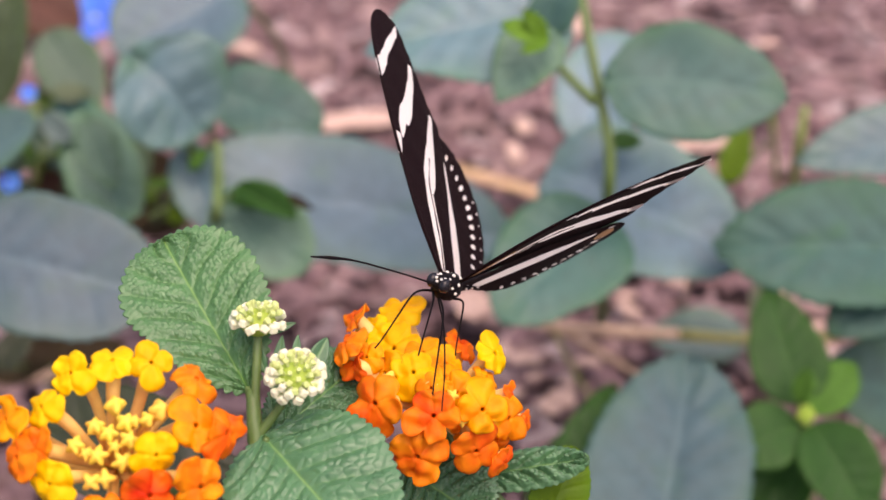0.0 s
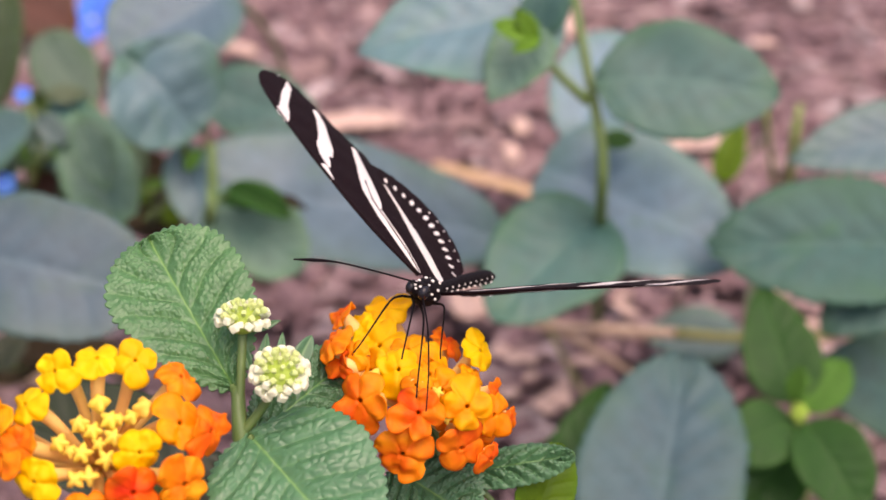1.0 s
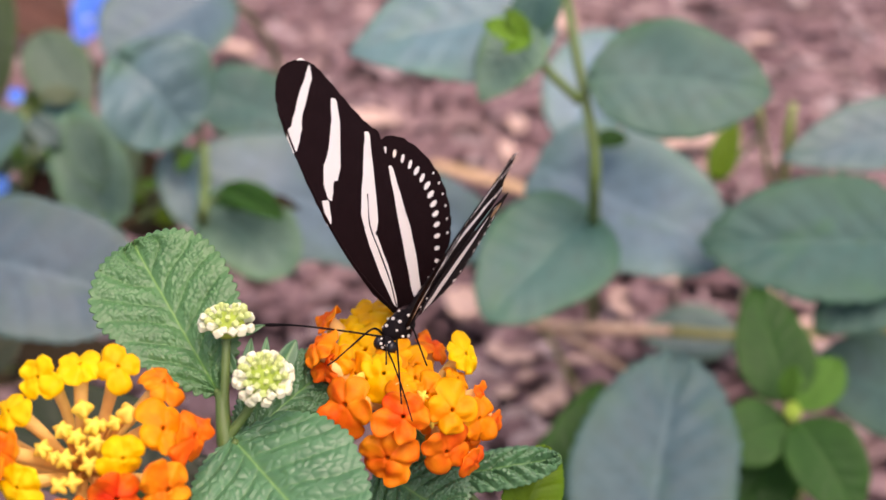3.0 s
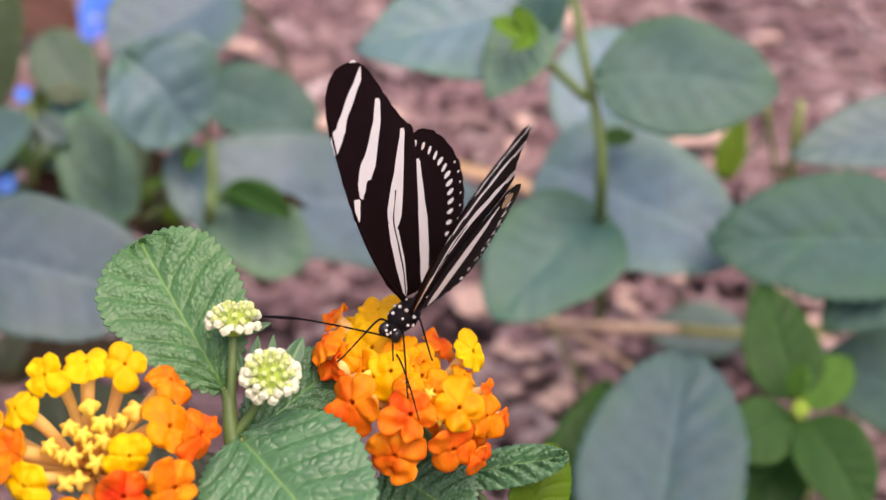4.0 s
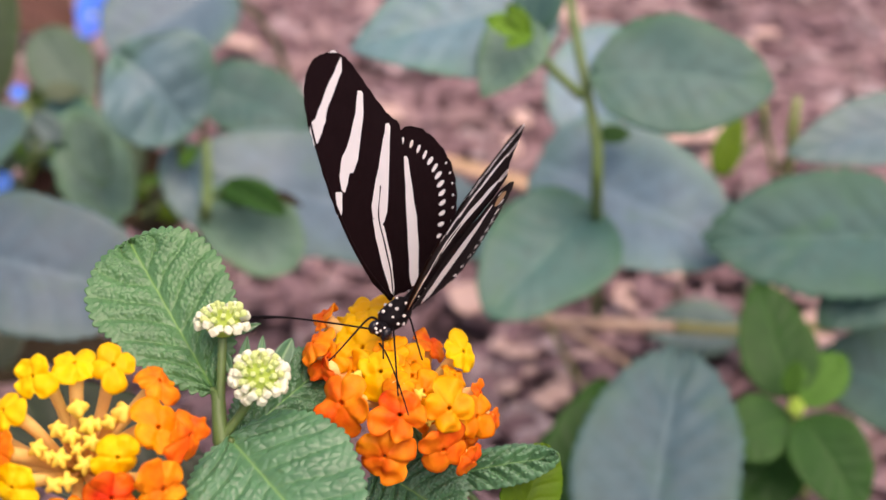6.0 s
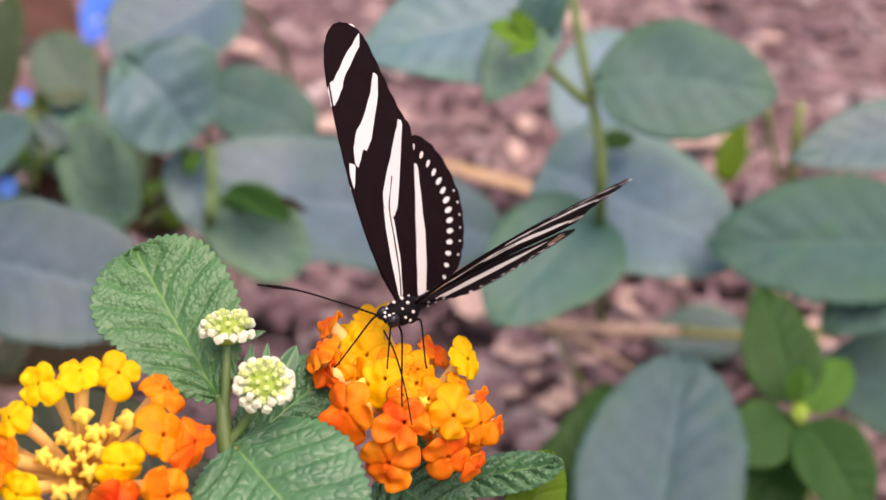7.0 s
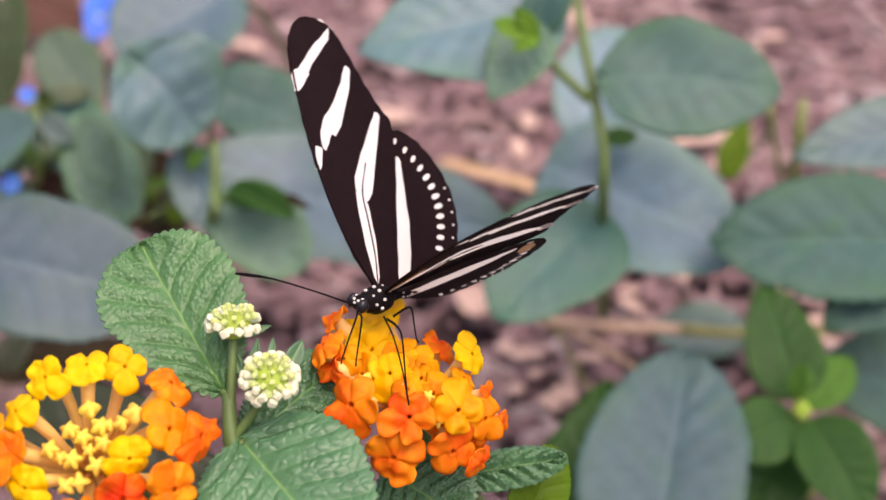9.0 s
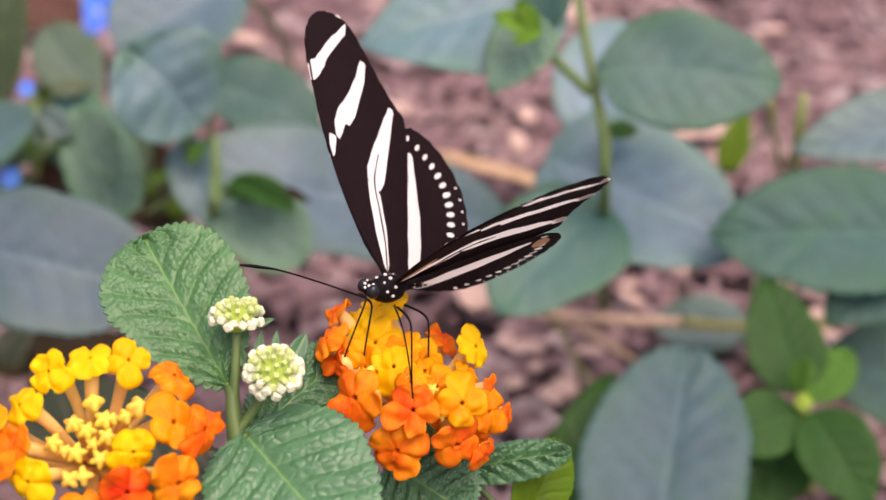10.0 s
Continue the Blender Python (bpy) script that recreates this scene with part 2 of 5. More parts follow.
    for i in range(1, len(p) - 2):
        for k in range(steps):
            u = k / steps
            a, b, c, d = p[i - 1], p[i], p[i + 1], p[i + 2]
            line.append(0.5 * (2 * b + (c - a) * u + (2 * a - 5 * b + 4 * c - d) * u * u + (3 * b - a - 3 * c + d) * u ** 3))
    line.append(p[-2])
    return line


def tube_bm(points, radii, sides=10, steps=5, bm=None, mat_index=0, cap=True):
    """A round rod along a smooth line, radii given at its control points."""
    bm = bm or bmesh.new()
    line = spline(points, steps)
    n = len(line)
    rings = []
    side = Vector((0.3, 0.2, 1)).normalized()
    for i, c in enumerate(line):
        d = (line[min(i + 1, n - 1)] - line[max(i - 1, 0)]).normalized()
        a = d.cross(side)
        if a.length < 0.05:
            a = d.cross(Vector((1, 0, 0)))
        a.normalize()
        b = d.cross(a)
        u = i / (n - 1) * (len(radii) - 1)
        k = min(int(u), len(radii) - 2)
        r = radii[k] + (radii[k + 1] - radii[k]) * (u - k)
        rings.append([bm.verts.new(c + r * (math.cos(2 * math.pi * j / sides) * a + math.sin(2 * math.pi * j / sides) * b)) for j in range(sides)])
    faces = []
    for r0, r1 in zip(rings, rings[1:]):
        for j in range(sides):
            faces.append(bm.faces.new((r0[j], r0[(j + 1) % sides], r1[(j + 1) % sides], r1[j])))
    if cap:
        faces.append(bm.faces.new(rings[0][::-1]))
        faces.append(bm.faces.new(rings[-1]))
    for fc in faces:
        fc.material_index = mat_index
    return bm


def ball_bm(bm, centre, radii, turn=None, mat_index=0, seg=14, rings=9, knob=0.0, seed=0):
    """An egg-shaped lump."""
    made = bmesh.ops.create_uvsphere(bm, u_segments=seg, v_segments=rings, radius=1.0)
    turn = turn or Matrix()
    for v in made["verts"]:
        k = 1 + knob * noise.noise(v.co * 2.3 + Vector((seed, 0, 0)))
        v.co = Vector(centre) + (turn @ Vector((v.co.x * radii[0] * k, v.co.y * radii[1] * k, v.co.z * radii[2] * k)))
    for fc in {fc for v in made["verts"] for fc in v.link_faces}:
        fc.material_index = mat_index
    return bm


def leaf_bm(length, width, nl, nw, teeth=0, tooth=0.03, quilt=0.0, fold=0.25, droop=0.15, a=0.6, b=0.75, ribs=7, cells=0, seed=0, wave=0.03, twist=0.0, heart=0.0, bend=0.0):
    """A leaf blade along +y: scalloped outline, folded along the midrib, puffed between the side veins, blistered by the vein net."""
    bm = bmesh.new()
    lay = bm.verts.layers.float.new("vein")
    margin = bm.verts.layers.float.new("margin")
    peak = (a / (a + b)) ** a * (b / (a + b)) ** b
    steps = [0.5 - 0.5 * math.cos(math.pi * (0.004 + 0.992 * i / nl)) for i in range(nl + 1)]

    def half(s, sign):
        plump = width / 2 * (s ** a * (1 - s) ** b) / peak
        return plump * (1 + 0.11 * noise.noise(Vector((s * 2.6, 7.0 if sign > 0 else 2.0, seed * 3.1))) + 0.035 * noise.noise(Vector((s * 9, 4.0 if sign > 0 else 1.0, seed * 2.3))))

    rims = {}
    for sign in (-1, 1):
        line = [(half(s, sign), s * length) for s in steps]
        walked, total = [0.0], 0.0
        for p, q in zip(line, line[1:]):
            total += math.hypot(q[0] - p[0], q[1] - p[1])
            walked.append(total)
        out = []
        for i in range(nl + 1):
            p, q = line[max(0, i - 1)], line[min(nl, i + 1)]
            dx, dy = q[0] - p[0], q[1] - p[1]
            k = math.hypot(dx, dy) + 1e-9
            ph = (walked[i] / total * teeth + 0.25 * math.sin(walked[i] / total * 11 + seed + sign)) % 1
            saw = tooth * width * 0.5 * max(0.0, math.sin(math.pi * ph ** 1.4)) ** 0.6 if teeth and 0.03 < walked[i] / total else 0.0
            out.append((line[i][0], saw * dy / k, -saw * dx / k))
        rims[sign] = out
    grid = []
    for i, s in enumerate(steps):
        row = []
        for j in range(nw + 1):
            w = 2 * j / nw - 1
            aw, sign = abs(w), (1 if w > 0 else -1)
            hw, tx, ty = rims[sign][i]
            edge = max(0.0, aw - 0.86) / 0.14
            x = w * hw + sign * tx * edge
            y = s * length + ty * edge - heart * length * math.sin(math.pi * min(1.0, aw)) ** 0.8 * (1 - s) ** 3
            x += bend * length * math.sin(math.pi * s)
            q = ribs * (s - 0.3 * aw * (1 - 0.3 * aw)) + (0.0 if w < 0 else 0.3) + 0.22 * noise.noise(Vector((s * 4, w * 1.5, seed)))
            near = abs(q - round(q)) * 2
            rib = max(0.0, 1 - near * 5.5) * (1 - 0.55 * aw)
            mid = max(0.0, 1 - aw * hw / (0.015 * width + 1e-6))
            puff = (min(1.0, near * 1.7) ** 0.7) * min(1.0, aw * 5) * (1 - aw ** 6)
            z = fold * aw * hw - droop * length * s * s + 0.5 * fold * hw * aw * aw
            z += quilt * (puff - 0.5)
            pt = Vector((x, y, 0)) / max(width, 1e-6)
            if cells:
                far = noise.voronoi(Vector((pt.x, pt.y * 1.15 - 0.3 * abs(pt.x), 0)) * cells + Vector((seed, 3, 0)))[0]
                net = min(1.0, (far[1] - far[0]) * 2.2)
                z += quilt * 0.42 * (net ** 0.6 - 0.6) * min(1, aw * 7) * (1 - aw ** 8)
            z += wave * width * noise.noise(pt * 2.2 + Vector((seed * 1.7, 0, 5))) + twist * w * hw * s
            v = bm.verts.new((x, y, z))
            v[lay] = min(1.0, (0.2 if cells else 0.4) * rib + (0.85 if cells else 0.5) * mid)
            # weight of the greener rim round the painted sheen
            v[margin] = min(1.0, max(aw ** 3, (1 - min(1.0, s * 5)) * 0.8, max(0.0, s - 0.8) * 4) * (0.75 + 0.7 * noise.noise(pt * 3.1 + Vector((seed, 7, 1)))))
            row.append(v)
        grid.append(row)
    for r0, r1 in zip(grid, grid[1:]):
        for j in range(nw):
            bm.faces.new((r0[j], r0[j + 1], r1[j + 1], r1[j]))
    return bm


FACING = (0, -0.62, 0.78)


STEMS, BLADES = {}, {}


def leaf(parent, base, tip, width, material, normal=FACING, fine=False, label="", stalk=None, thick=0.00028, **shape):
    base, tip = Vector(base), Vector(tip)
    d = tip - base
    args = dict(nl=230, nw=130, teeth=27, tooth=0.075, quilt=0.0008, cells=24) if fine else dict(nl=52, nw=26, teeth=20, tooth=0.05, quilt=0.0005, ribs=7)
    args.update(shape)
    bm = leaf_bm(d.length, width, seed=len(PLACE) * 0.37, **args)
    ob = part("leaf", bm, material, parent, label, frame_of(base, d, normal))
    so = ob.modifiers.new("thickness", "SOLIDIFY")
    so.thickness, so.offset = thick, -1
    if stalk:
        r = 0.0006 if fine else 0.0011
        sb = tube_bm([stalk, (Vector(stalk) * 0.5 + base * 0.5) + Vector((0, 0, -0.0008)), base + d * 0.03], [r * 1.25, r, r * 0.8], 8)
        part("leaf_stalk", sb, STEM, parent)
    else:
        BLADES.setdefault(parent, []).append((base, d, Vector(normal), width))
    return ob


def stem(parent, points, radii, material=STEM, name="stem", label="", sides=10):
    STEMS.setdefault(parent, []).extend(spline(points, 8))
    return part(name, tube_bm(points, radii, sides), material, parent, label)


def petioles(parent):
    """Joins each blade that stands off the stems to the nearest stem, or to the ground by a shoot of its own."""
    for base, d, normal, width in BLADES.get(parent, []):
        spot = min(STEMS[parent], key=lambda q: (q - base).length)
        gap = (spot - base).length
        r = 0.0003 + 0.018 * width
        if gap < 0.003:
            continue
        start = base + d * 0.04 - normal.normalized() * 0.0008
        if gap < 0.045:
            way = [start, (base + spot) / 2 + Vector((0, 0.25, -0.2)) * gap, spot]
        else:
            way = [start, base + Vector((0, 0.012, -0.008)), base + Vector((0.004, 0.75 * base.z, -0.5 * base.z)), Vector((base.x + 0.006, base.y + 1.1 * base.z, 0))]
        part("leaf_stalk", tube_bm(way, [r, r * 1.2, r * 1.4], 8), STEM, parent)


# ---- ground ----
gb = bmesh.new()
n = 60
edge = [[None] * (n + 1) for _ in range(n + 1)]
for i in range(n + 1):
    for j in range(n + 1):
        u, v = 2 * i / n - 1, 2 * j / n - 1
        x, y = 40 * u * abs(u) ** 3 + 0.9 * u, 40 * v * abs(v) ** 3 + 0.9 * v
        edge[i][j] = gb.verts.new((x, y + 0.6, 0.006 * noise.noise(Vector((x * 9, y * 9, 0))) - 0.004))
for i in range(n):
    for j in range(n):
        gb.faces.new((edge[i][j], edge[i + 1][j], edge[i + 1][j + 1], edge[i][j + 1]))
ground = part("ground", gb, SOIL, None)
tagged(ground, "brown garden soil under a bark mulch layer", "ground", kind="structure")


def mulch_mesh():
    """Thousands of flat bark chips lying over one another."""
    rng = np.random.default_rng(4)
    box = np.array([(x, y, z) for z in (-1, 1) for y in (-1, 1) for x in (-1, 1)], float)
    quads = np.array([(0, 2, 3, 1), (4, 5, 7, 6), (0, 1, 5, 4), (2, 6, 7, 3), (0, 4, 6, 2), (1, 3, 7, 5)])
    vs, fs = [], []
    for k in range(62000):
        y = rng.uniform(-0.1, 1.4) + rng.normal(0, 0.12)
        x = rng.uniform(-0.75, 0.75) + rng.normal(0, 0.12)
        if k > 38000:
            x, y = rng.normal(0, 1.3), 0.6 + rng.normal(0, 1.3)
        big = rng.random() ** 2.2
        half = np.array([0.0032 + 0.0085 * big, 0.0014 + 0.0034 * big * rng.random(), 0.0005 + 0.0011 * rng.random()])
        c = box * half * (1 + 0.28 * rng.uniform(-1, 1, (8, 1)))
        a, tip, roll = rng.uniform(0, 2 * math.pi), rng.normal(0, 0.13), rng.normal(0, 0.13)
        turn = np.array(Euler((roll, tip, a)).to_matrix())
        vs.append(c @ turn.T + np.array([x, y, 0.003 + 0.005 * rng.random()]))
        fs.append(quads + 8 * k)
    me = bpy.data.meshes.new("bark_mulch")
    me.from_pydata(np.concatenate(vs).tolist(), [], np.concatenate(fs).tolist())
    me.materials.append(MULCH)
    return me


mulch = new("bark_mulch", mulch_mesh())
tagged(mulch, "pinkish brown bark mulch chips covering the bed", "mulch", kind="stuff")


def flake(name, at, length, width, turn, material, label, category, tilt=0.0, curl=0.2):
    """A loose flat piece with ragged ends."""
    bm = leaf_bm(length, width, 14, 8, teeth=5, tooth=0.12, fold=curl, droop=0.06, a=0.3, b=0.35, wave=0.12, seed=at[0] * 50)
    m = Matrix.Translation(at) @ pose(0, 0, 0, tilt, 0, turn)
    ob = part(name, bm, material, None, "", m)
    so = ob.modifiers.new("thickness", "SOLIDIFY")
    so.thickness = 0.0012
    return tagged(ob, label, category)


for at, size, turn in (((0.0354, 0.5037, 0.012), 0.011, 70), ((0.0459, 0.4857, 0.012), 0.008, 15), ((0.0284, 0.4857, 0.012), 0.009, 120), ((0.0581, 0.5037, 0.012), 0.010, 95), ((0.0747, 0.5347, 0.012), 0.012, 40), ((0.0244, 0.515, 0.012), 0.009, 150)):
    flake("wood_chip", at, size, size * 0.4, turn, CHIP_PALE, "small pale wood chip lying on the mulch", "wood chip", 8)
strip_from, strip_to = Vector((-0.0035, 0.655, 0.016)), Vector((0.0485, 0.6222, 0.016))
strip = leaf_bm((strip_to - strip_from).length, 0.0056, 18, 8, teeth=4, tooth=0.1, fold=0.2, droop=0.0, a=0.22, b=0.2, wave=0.1, seed=3)
dry_leaf = part("dry_leaf", strip, STRAW, None, "", frame_of(strip_from, strip_to - strip_from, (0, -0.3, 1)))
dry_leaf.modifiers.new("thickness", "SOLIDIFY").thickness = 0.001
tagged(dry_leaf, "long tan dry leaf strip lying on the mulch", "dry leaf")
flake("wood_chip", (-0.0626, 0.7008, 0.012), 0.045, 0.016, -80, CHIP_PALE, "pale pinkish wood chip lying on the mulch", "wood chip", 3)
flake("wood_chip", (0.1057, 0.6748, 0.014), 0.03, 0.022, -70, CHIP_PALE, "broad pale wood chip lying on the mulch", "wood chip", 6)
flake("wood_chip", (0.0334, 0.6657, 0.012), 0.014, 0.0065, 10, CHIP_PALE, "small whitish wood chip lying on the mulch", "wood chip", 12)
flake("wood_chip", (0.0705, 0.8139, 0.012), 0.03, 0.012, 10, CHIP_PALE, "pale wood chip lying on the mulch", "wood chip", 6)
flake("wood_chip", (0.0143, 0.5347, 0.012), 0.018, 0.012, 25, CHIP_PALE, "small pale wood chip lying on the mulch", "wood chip", 8)
flake("wood_chip", (0.0397, 0.4719, 0.012), 0.009, 0.006, 40, CHIP_PALE, "small whitish wood chip lying on the mulch", "wood chip", 8)
flake("wood_chip", (0.0663, 0.5619, 0.012), 0.014, 0.012, 60, CHIP_PALE, "pale pinkish wood chip lying on the mulch", "wood chip", 8)

for at, size, slim, turn in (
    ((0.0707, 0.5666, 0.013), 0.0090, 0.60, 20),
    ((0.0751, 0.5485, 0.013), 0.0075, 0.50, 100),
    ((0.0959, 0.5567, 0.013), 0.0098, 0.40, 70),
    ((0.0438, 0.4751, 0.013), 0.0071, 0.70, 0),
    ((0.0352, 0.4945, 0.013), 0.0061, 0.50, 130),
    ((0.0285, 0.5018, 0.013), 0.0070, 0.50, 50),
    ((0.0251, 0.4797, 0.013), 0.0056, 0.60, 10),
    ((0.0932, 0.5011, 0.013), 0.0082, 0.40, 80),
    ((0.1436, 0.5280, 0.013), 0.0086, 0.50, 120),
    ((0.1349, 0.5477, 0.013), 0.0079, 0.50, 60),
    ((0.1451, 0.5110, 0.013), 0.0092, 0.40, 85),
    ((0.1428, 0.4371, 0.013), 0.0075, 0.50, 20),
    ((0.1218, 0.4266, 0.013), 0.0066, 0.50, 70),
    ((0.1049, 0.6769, 0.013), 0.0113, 0.70, 95),
    ((0.1184, 0.6814, 0.013), 0.0098, 0.70, 30),
    ((-0.0953, 0.7885, 0.013), 0.0175, 0.50, 75),
    ((0.1603, 0.7813, 0.013), 0.0173, 0.40, 80),
    ((0.1749, 0.7994, 0.013), 0.0147, 0.40, 110),
    ((0.0385, 0.6933, 0.013), 0.0121, 0.60, 10),
    ((0.0115, 0.5321, 0.0130), 0.0130, 0.75, 15),
    ((-0.1641, 0.5067, 0.0130), 0.0120, 0.6, 95),
    ((0.0437, 0.4764, 0.0130), 0.0080, 0.7, 40),
):
    flake("wood_chip", at, size, size * slim, turn, CHIP_PALE, "pale pinkish wood chip lying on the mulch", "wood chip", 8)

twig = thing("fallen_twig", (0.0366, 0.5123, 0.02), "pale brown dry twig lying across the mulch", "twig")
stem(twig, [(0.0292, 0.4937, 0.0351), (0.0552, 0.4924, 0.0328), (0.0839, 0.4959, 0.0289)], [0.0013, 0.0022, 0.0021], TWIG, "stick")
stem(twig, [(0.0839, 0.4959, 0.0289), (0.1101, 0.4951, 0.0275), (0.1714, 0.5045, 0.0238)], [0.0021, 0.0018, 0.0014], STEM_OLIVE, "green_shoot", "olive green end of the twig")
stem(twig, [(0.0394, 0.5040, 0.0272), (0.0456, 0.4904, 0.0196), (0.0533, 0.4749, 0.0128)], [0.0009, 0.0008, 0.0006], STEM_OLIVE, "side_shoot")
part("knot", ball_bm(bmesh.new(), (0, 0, 0), (0.0034, 0.0026, 0.0026), knob=0.4, seed=2), STEM_OLIVE, twig, "olive knot", Matrix.Translation((0.0386, 0.5040, 0.0272)))
stem(twig, [(0.0402, 0.4931, 0.034), (0.0532, 0.4894, 0.0276), (0.0692, 0.4844, 0.019)], [0.0016, 0.0013, 0.0009], TWIG, "side_shoot")
twig2 = thing("fallen_twig", (-0.1481, 0.4818, 0.02), "short brown twig lying on dark mulch", "twig")
stem(twig2, [(-0.1615, 0.463, 0.032), (-0.1443, 0.4634, 0.0326), (-0.1321, 0.4681, 0.0308)], [0.0028, 0.003, 0.002], TWIG, "stick")

# ---- plants behind ----
LOW = dict(droop=0.12, fold=0.12)


def plant(at, label, group="plants behind the flowers"):
    return thing("garden_plant", at, label, "plant", group)


pa = plant((0.0604, 0.5373, 0), "tall leafy garden plant with blue-green oval leaves")
stem(pa, [(0.0383, 0.4522, 0.1831), (0.0414, 0.4279, 0.1672), (0.0439, 0.4146, 0.1561), (0.0459, 0.4075, 0.1457), (0.0463, 0.4074, 0.1316), (0.0492, 0.4341, 0.1018), (0.0604, 0.5373, 0)], [0.0012, 0.0014, 0.0015, 0.0016, 0.0016, 0.002, 0.0024], STEM, "stem")
stem(pa, [(0.0263, 0.4184, 0.1746), (0.0334, 0.4156, 0.1658), (0.0421, 0.4152, 0.1572)], [0.001, 0.0013, 0.0015], STEM, "branch")
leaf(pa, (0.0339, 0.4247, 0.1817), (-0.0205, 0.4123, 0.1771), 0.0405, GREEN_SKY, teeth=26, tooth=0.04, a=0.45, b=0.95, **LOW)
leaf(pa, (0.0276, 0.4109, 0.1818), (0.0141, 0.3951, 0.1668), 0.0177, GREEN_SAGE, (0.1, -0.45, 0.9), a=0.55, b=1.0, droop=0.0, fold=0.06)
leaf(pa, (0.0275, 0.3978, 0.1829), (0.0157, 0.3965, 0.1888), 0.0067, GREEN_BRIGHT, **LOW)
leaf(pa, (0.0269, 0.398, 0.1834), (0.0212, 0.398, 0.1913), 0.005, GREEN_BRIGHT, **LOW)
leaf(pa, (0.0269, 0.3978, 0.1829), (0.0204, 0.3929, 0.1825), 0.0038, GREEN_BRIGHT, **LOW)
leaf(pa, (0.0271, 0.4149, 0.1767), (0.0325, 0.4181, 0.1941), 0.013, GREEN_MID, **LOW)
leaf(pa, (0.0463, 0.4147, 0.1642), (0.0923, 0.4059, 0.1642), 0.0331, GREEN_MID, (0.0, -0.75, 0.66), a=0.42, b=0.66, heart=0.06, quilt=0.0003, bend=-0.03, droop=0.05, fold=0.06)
leaf(pa, (0.044, 0.4899, 0.1086), (0.0658, 0.5223, 0.1347), 0.0323, GREEN_SKY_SHEEN, a=0.5, b=0.5, **LOW)
leaf(pa, (0.0319, 0.4453, 0.1216), (0.0894, 0.4205, 0.1078), 0.0441, GREEN_SKY_SHEEN, a=0.42, b=0.62, **LOW)
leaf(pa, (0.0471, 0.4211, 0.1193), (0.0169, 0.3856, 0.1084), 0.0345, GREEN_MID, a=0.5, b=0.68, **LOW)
leaf(pa, (0.0213, 0.4695, 0.0838), (-0.0694, 0.4451, 0.1210), 0.0428, GREEN_DIM_SHEEN, a=0.5, b=0.3, **LOW)
leaf(pa, (0.0489, 0.4404, 0.1326), (0.0590, 0.4411, 0.1337), 0.0062, GREEN_DARK, **LOW)
leaf(pa, (-0.0436, 0.509, 0.0916), (-0.0183, 0.5109, 0.0949), 0.009, GREEN_YOUNG, **LOW)

pb = plant((0.2049, 0.5537, 0), "leafy plant with toothed dark teal leaves at the bed edge")
stem(pb, [(0.1497, 0.4537, 0.1359), (0.1514, 0.4332, 0.1004), (0.2049, 0.5537, 0)], [0.0015, 0.0018, 0.0022], STEM)
leaf(pb, (0.147, 0.4159, 0.1104), (0.0801, 0.4071, 0.1191), 0.0377, GREEN_TEAL, teeth=18, tooth=0.09, quilt=0.0011, **LOW)
leaf(pb, (0.1437, 0.4151, 0.1089), (0.1105, 0.3943, 0.097), 0.0241, GREEN_TEAL, quilt=0.0005, **LOW)
leaf(pb, (0.1551, 0.4512, 0.1317), (0.1066, 0.4382, 0.1299), 0.0239, GREEN_PALE, teeth=20, tooth=0.07, a=0.5, b=0.9, **LOW)
stem(pb, [(0.1205, 0.5, 0.1161), (0.1202, 0.5015, 0.0986), (0.1263, 0.5291, 0.0664), (0.1487, 0.6271, 0)], [0.0012, 0.0017, 0.0017, 0.0017], STEM_PALE)
stem(pb, [(0.1092, 0.4991, 0.1145), (0.1162, 0.5204, 0.0913), (0.1515, 0.6639, 0)], [0.0009, 0.0011, 0.0012], STEM_PALE)
leaf(pb, (0.0970, 0.5012, 0.0872), (0.1040, 0.5111, 0.1063), 0.0100, GREEN_LIME, a=0.45, b=0.8, **LOW)
leaf(pb, (0.0831, 0.4298, 0.0945), (0.0771, 0.4332, 0.1004), 0.0068, GREEN_YOUNG, **LOW)
leaf(pb, (0.115, 0.4994, 0.0149), (0.1161, 0.5158, 0.0433), 0.0094, GREEN_OLIVE, **LOW)

pc = plant((0.1216, 0.434, 0), "young plant with bright green leaves round a bud")
stem(pc, [(0.1004, 0.3727, 0.0815), (0.1041, 0.3783, 0.0653), (0.1216, 0.434, 0)], [0.0016, 0.0016, 0.002], STEM_PALE)
bb = bmesh.new()
bb.verts.layers.float.new("vein")
for k in range(14):
    r, a = 0.0023 * math.sqrt(k / 14), k * 2.4
    ball_bm(bb, (r * math.cos(a), r * math.sin(a), 0.001 - 0.4 * r), (0.0009, 0.0009, 0.0013), seg=8, rings=6)
part("bud", bb, BUD_GREEN, pc, "", frame_of((0.0997, 0.3715, 0.0834), (1, 0, 0), (0, -0.7, 0.7)))
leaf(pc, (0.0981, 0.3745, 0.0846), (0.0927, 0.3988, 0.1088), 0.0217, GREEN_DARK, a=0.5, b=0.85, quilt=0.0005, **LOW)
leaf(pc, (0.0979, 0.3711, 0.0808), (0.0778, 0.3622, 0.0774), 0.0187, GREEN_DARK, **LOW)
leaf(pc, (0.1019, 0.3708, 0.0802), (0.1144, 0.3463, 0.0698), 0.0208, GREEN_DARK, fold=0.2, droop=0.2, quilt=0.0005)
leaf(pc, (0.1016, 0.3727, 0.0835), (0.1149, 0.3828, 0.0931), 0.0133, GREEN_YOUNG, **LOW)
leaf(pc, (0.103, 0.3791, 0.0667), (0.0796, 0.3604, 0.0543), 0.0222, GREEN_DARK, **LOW)
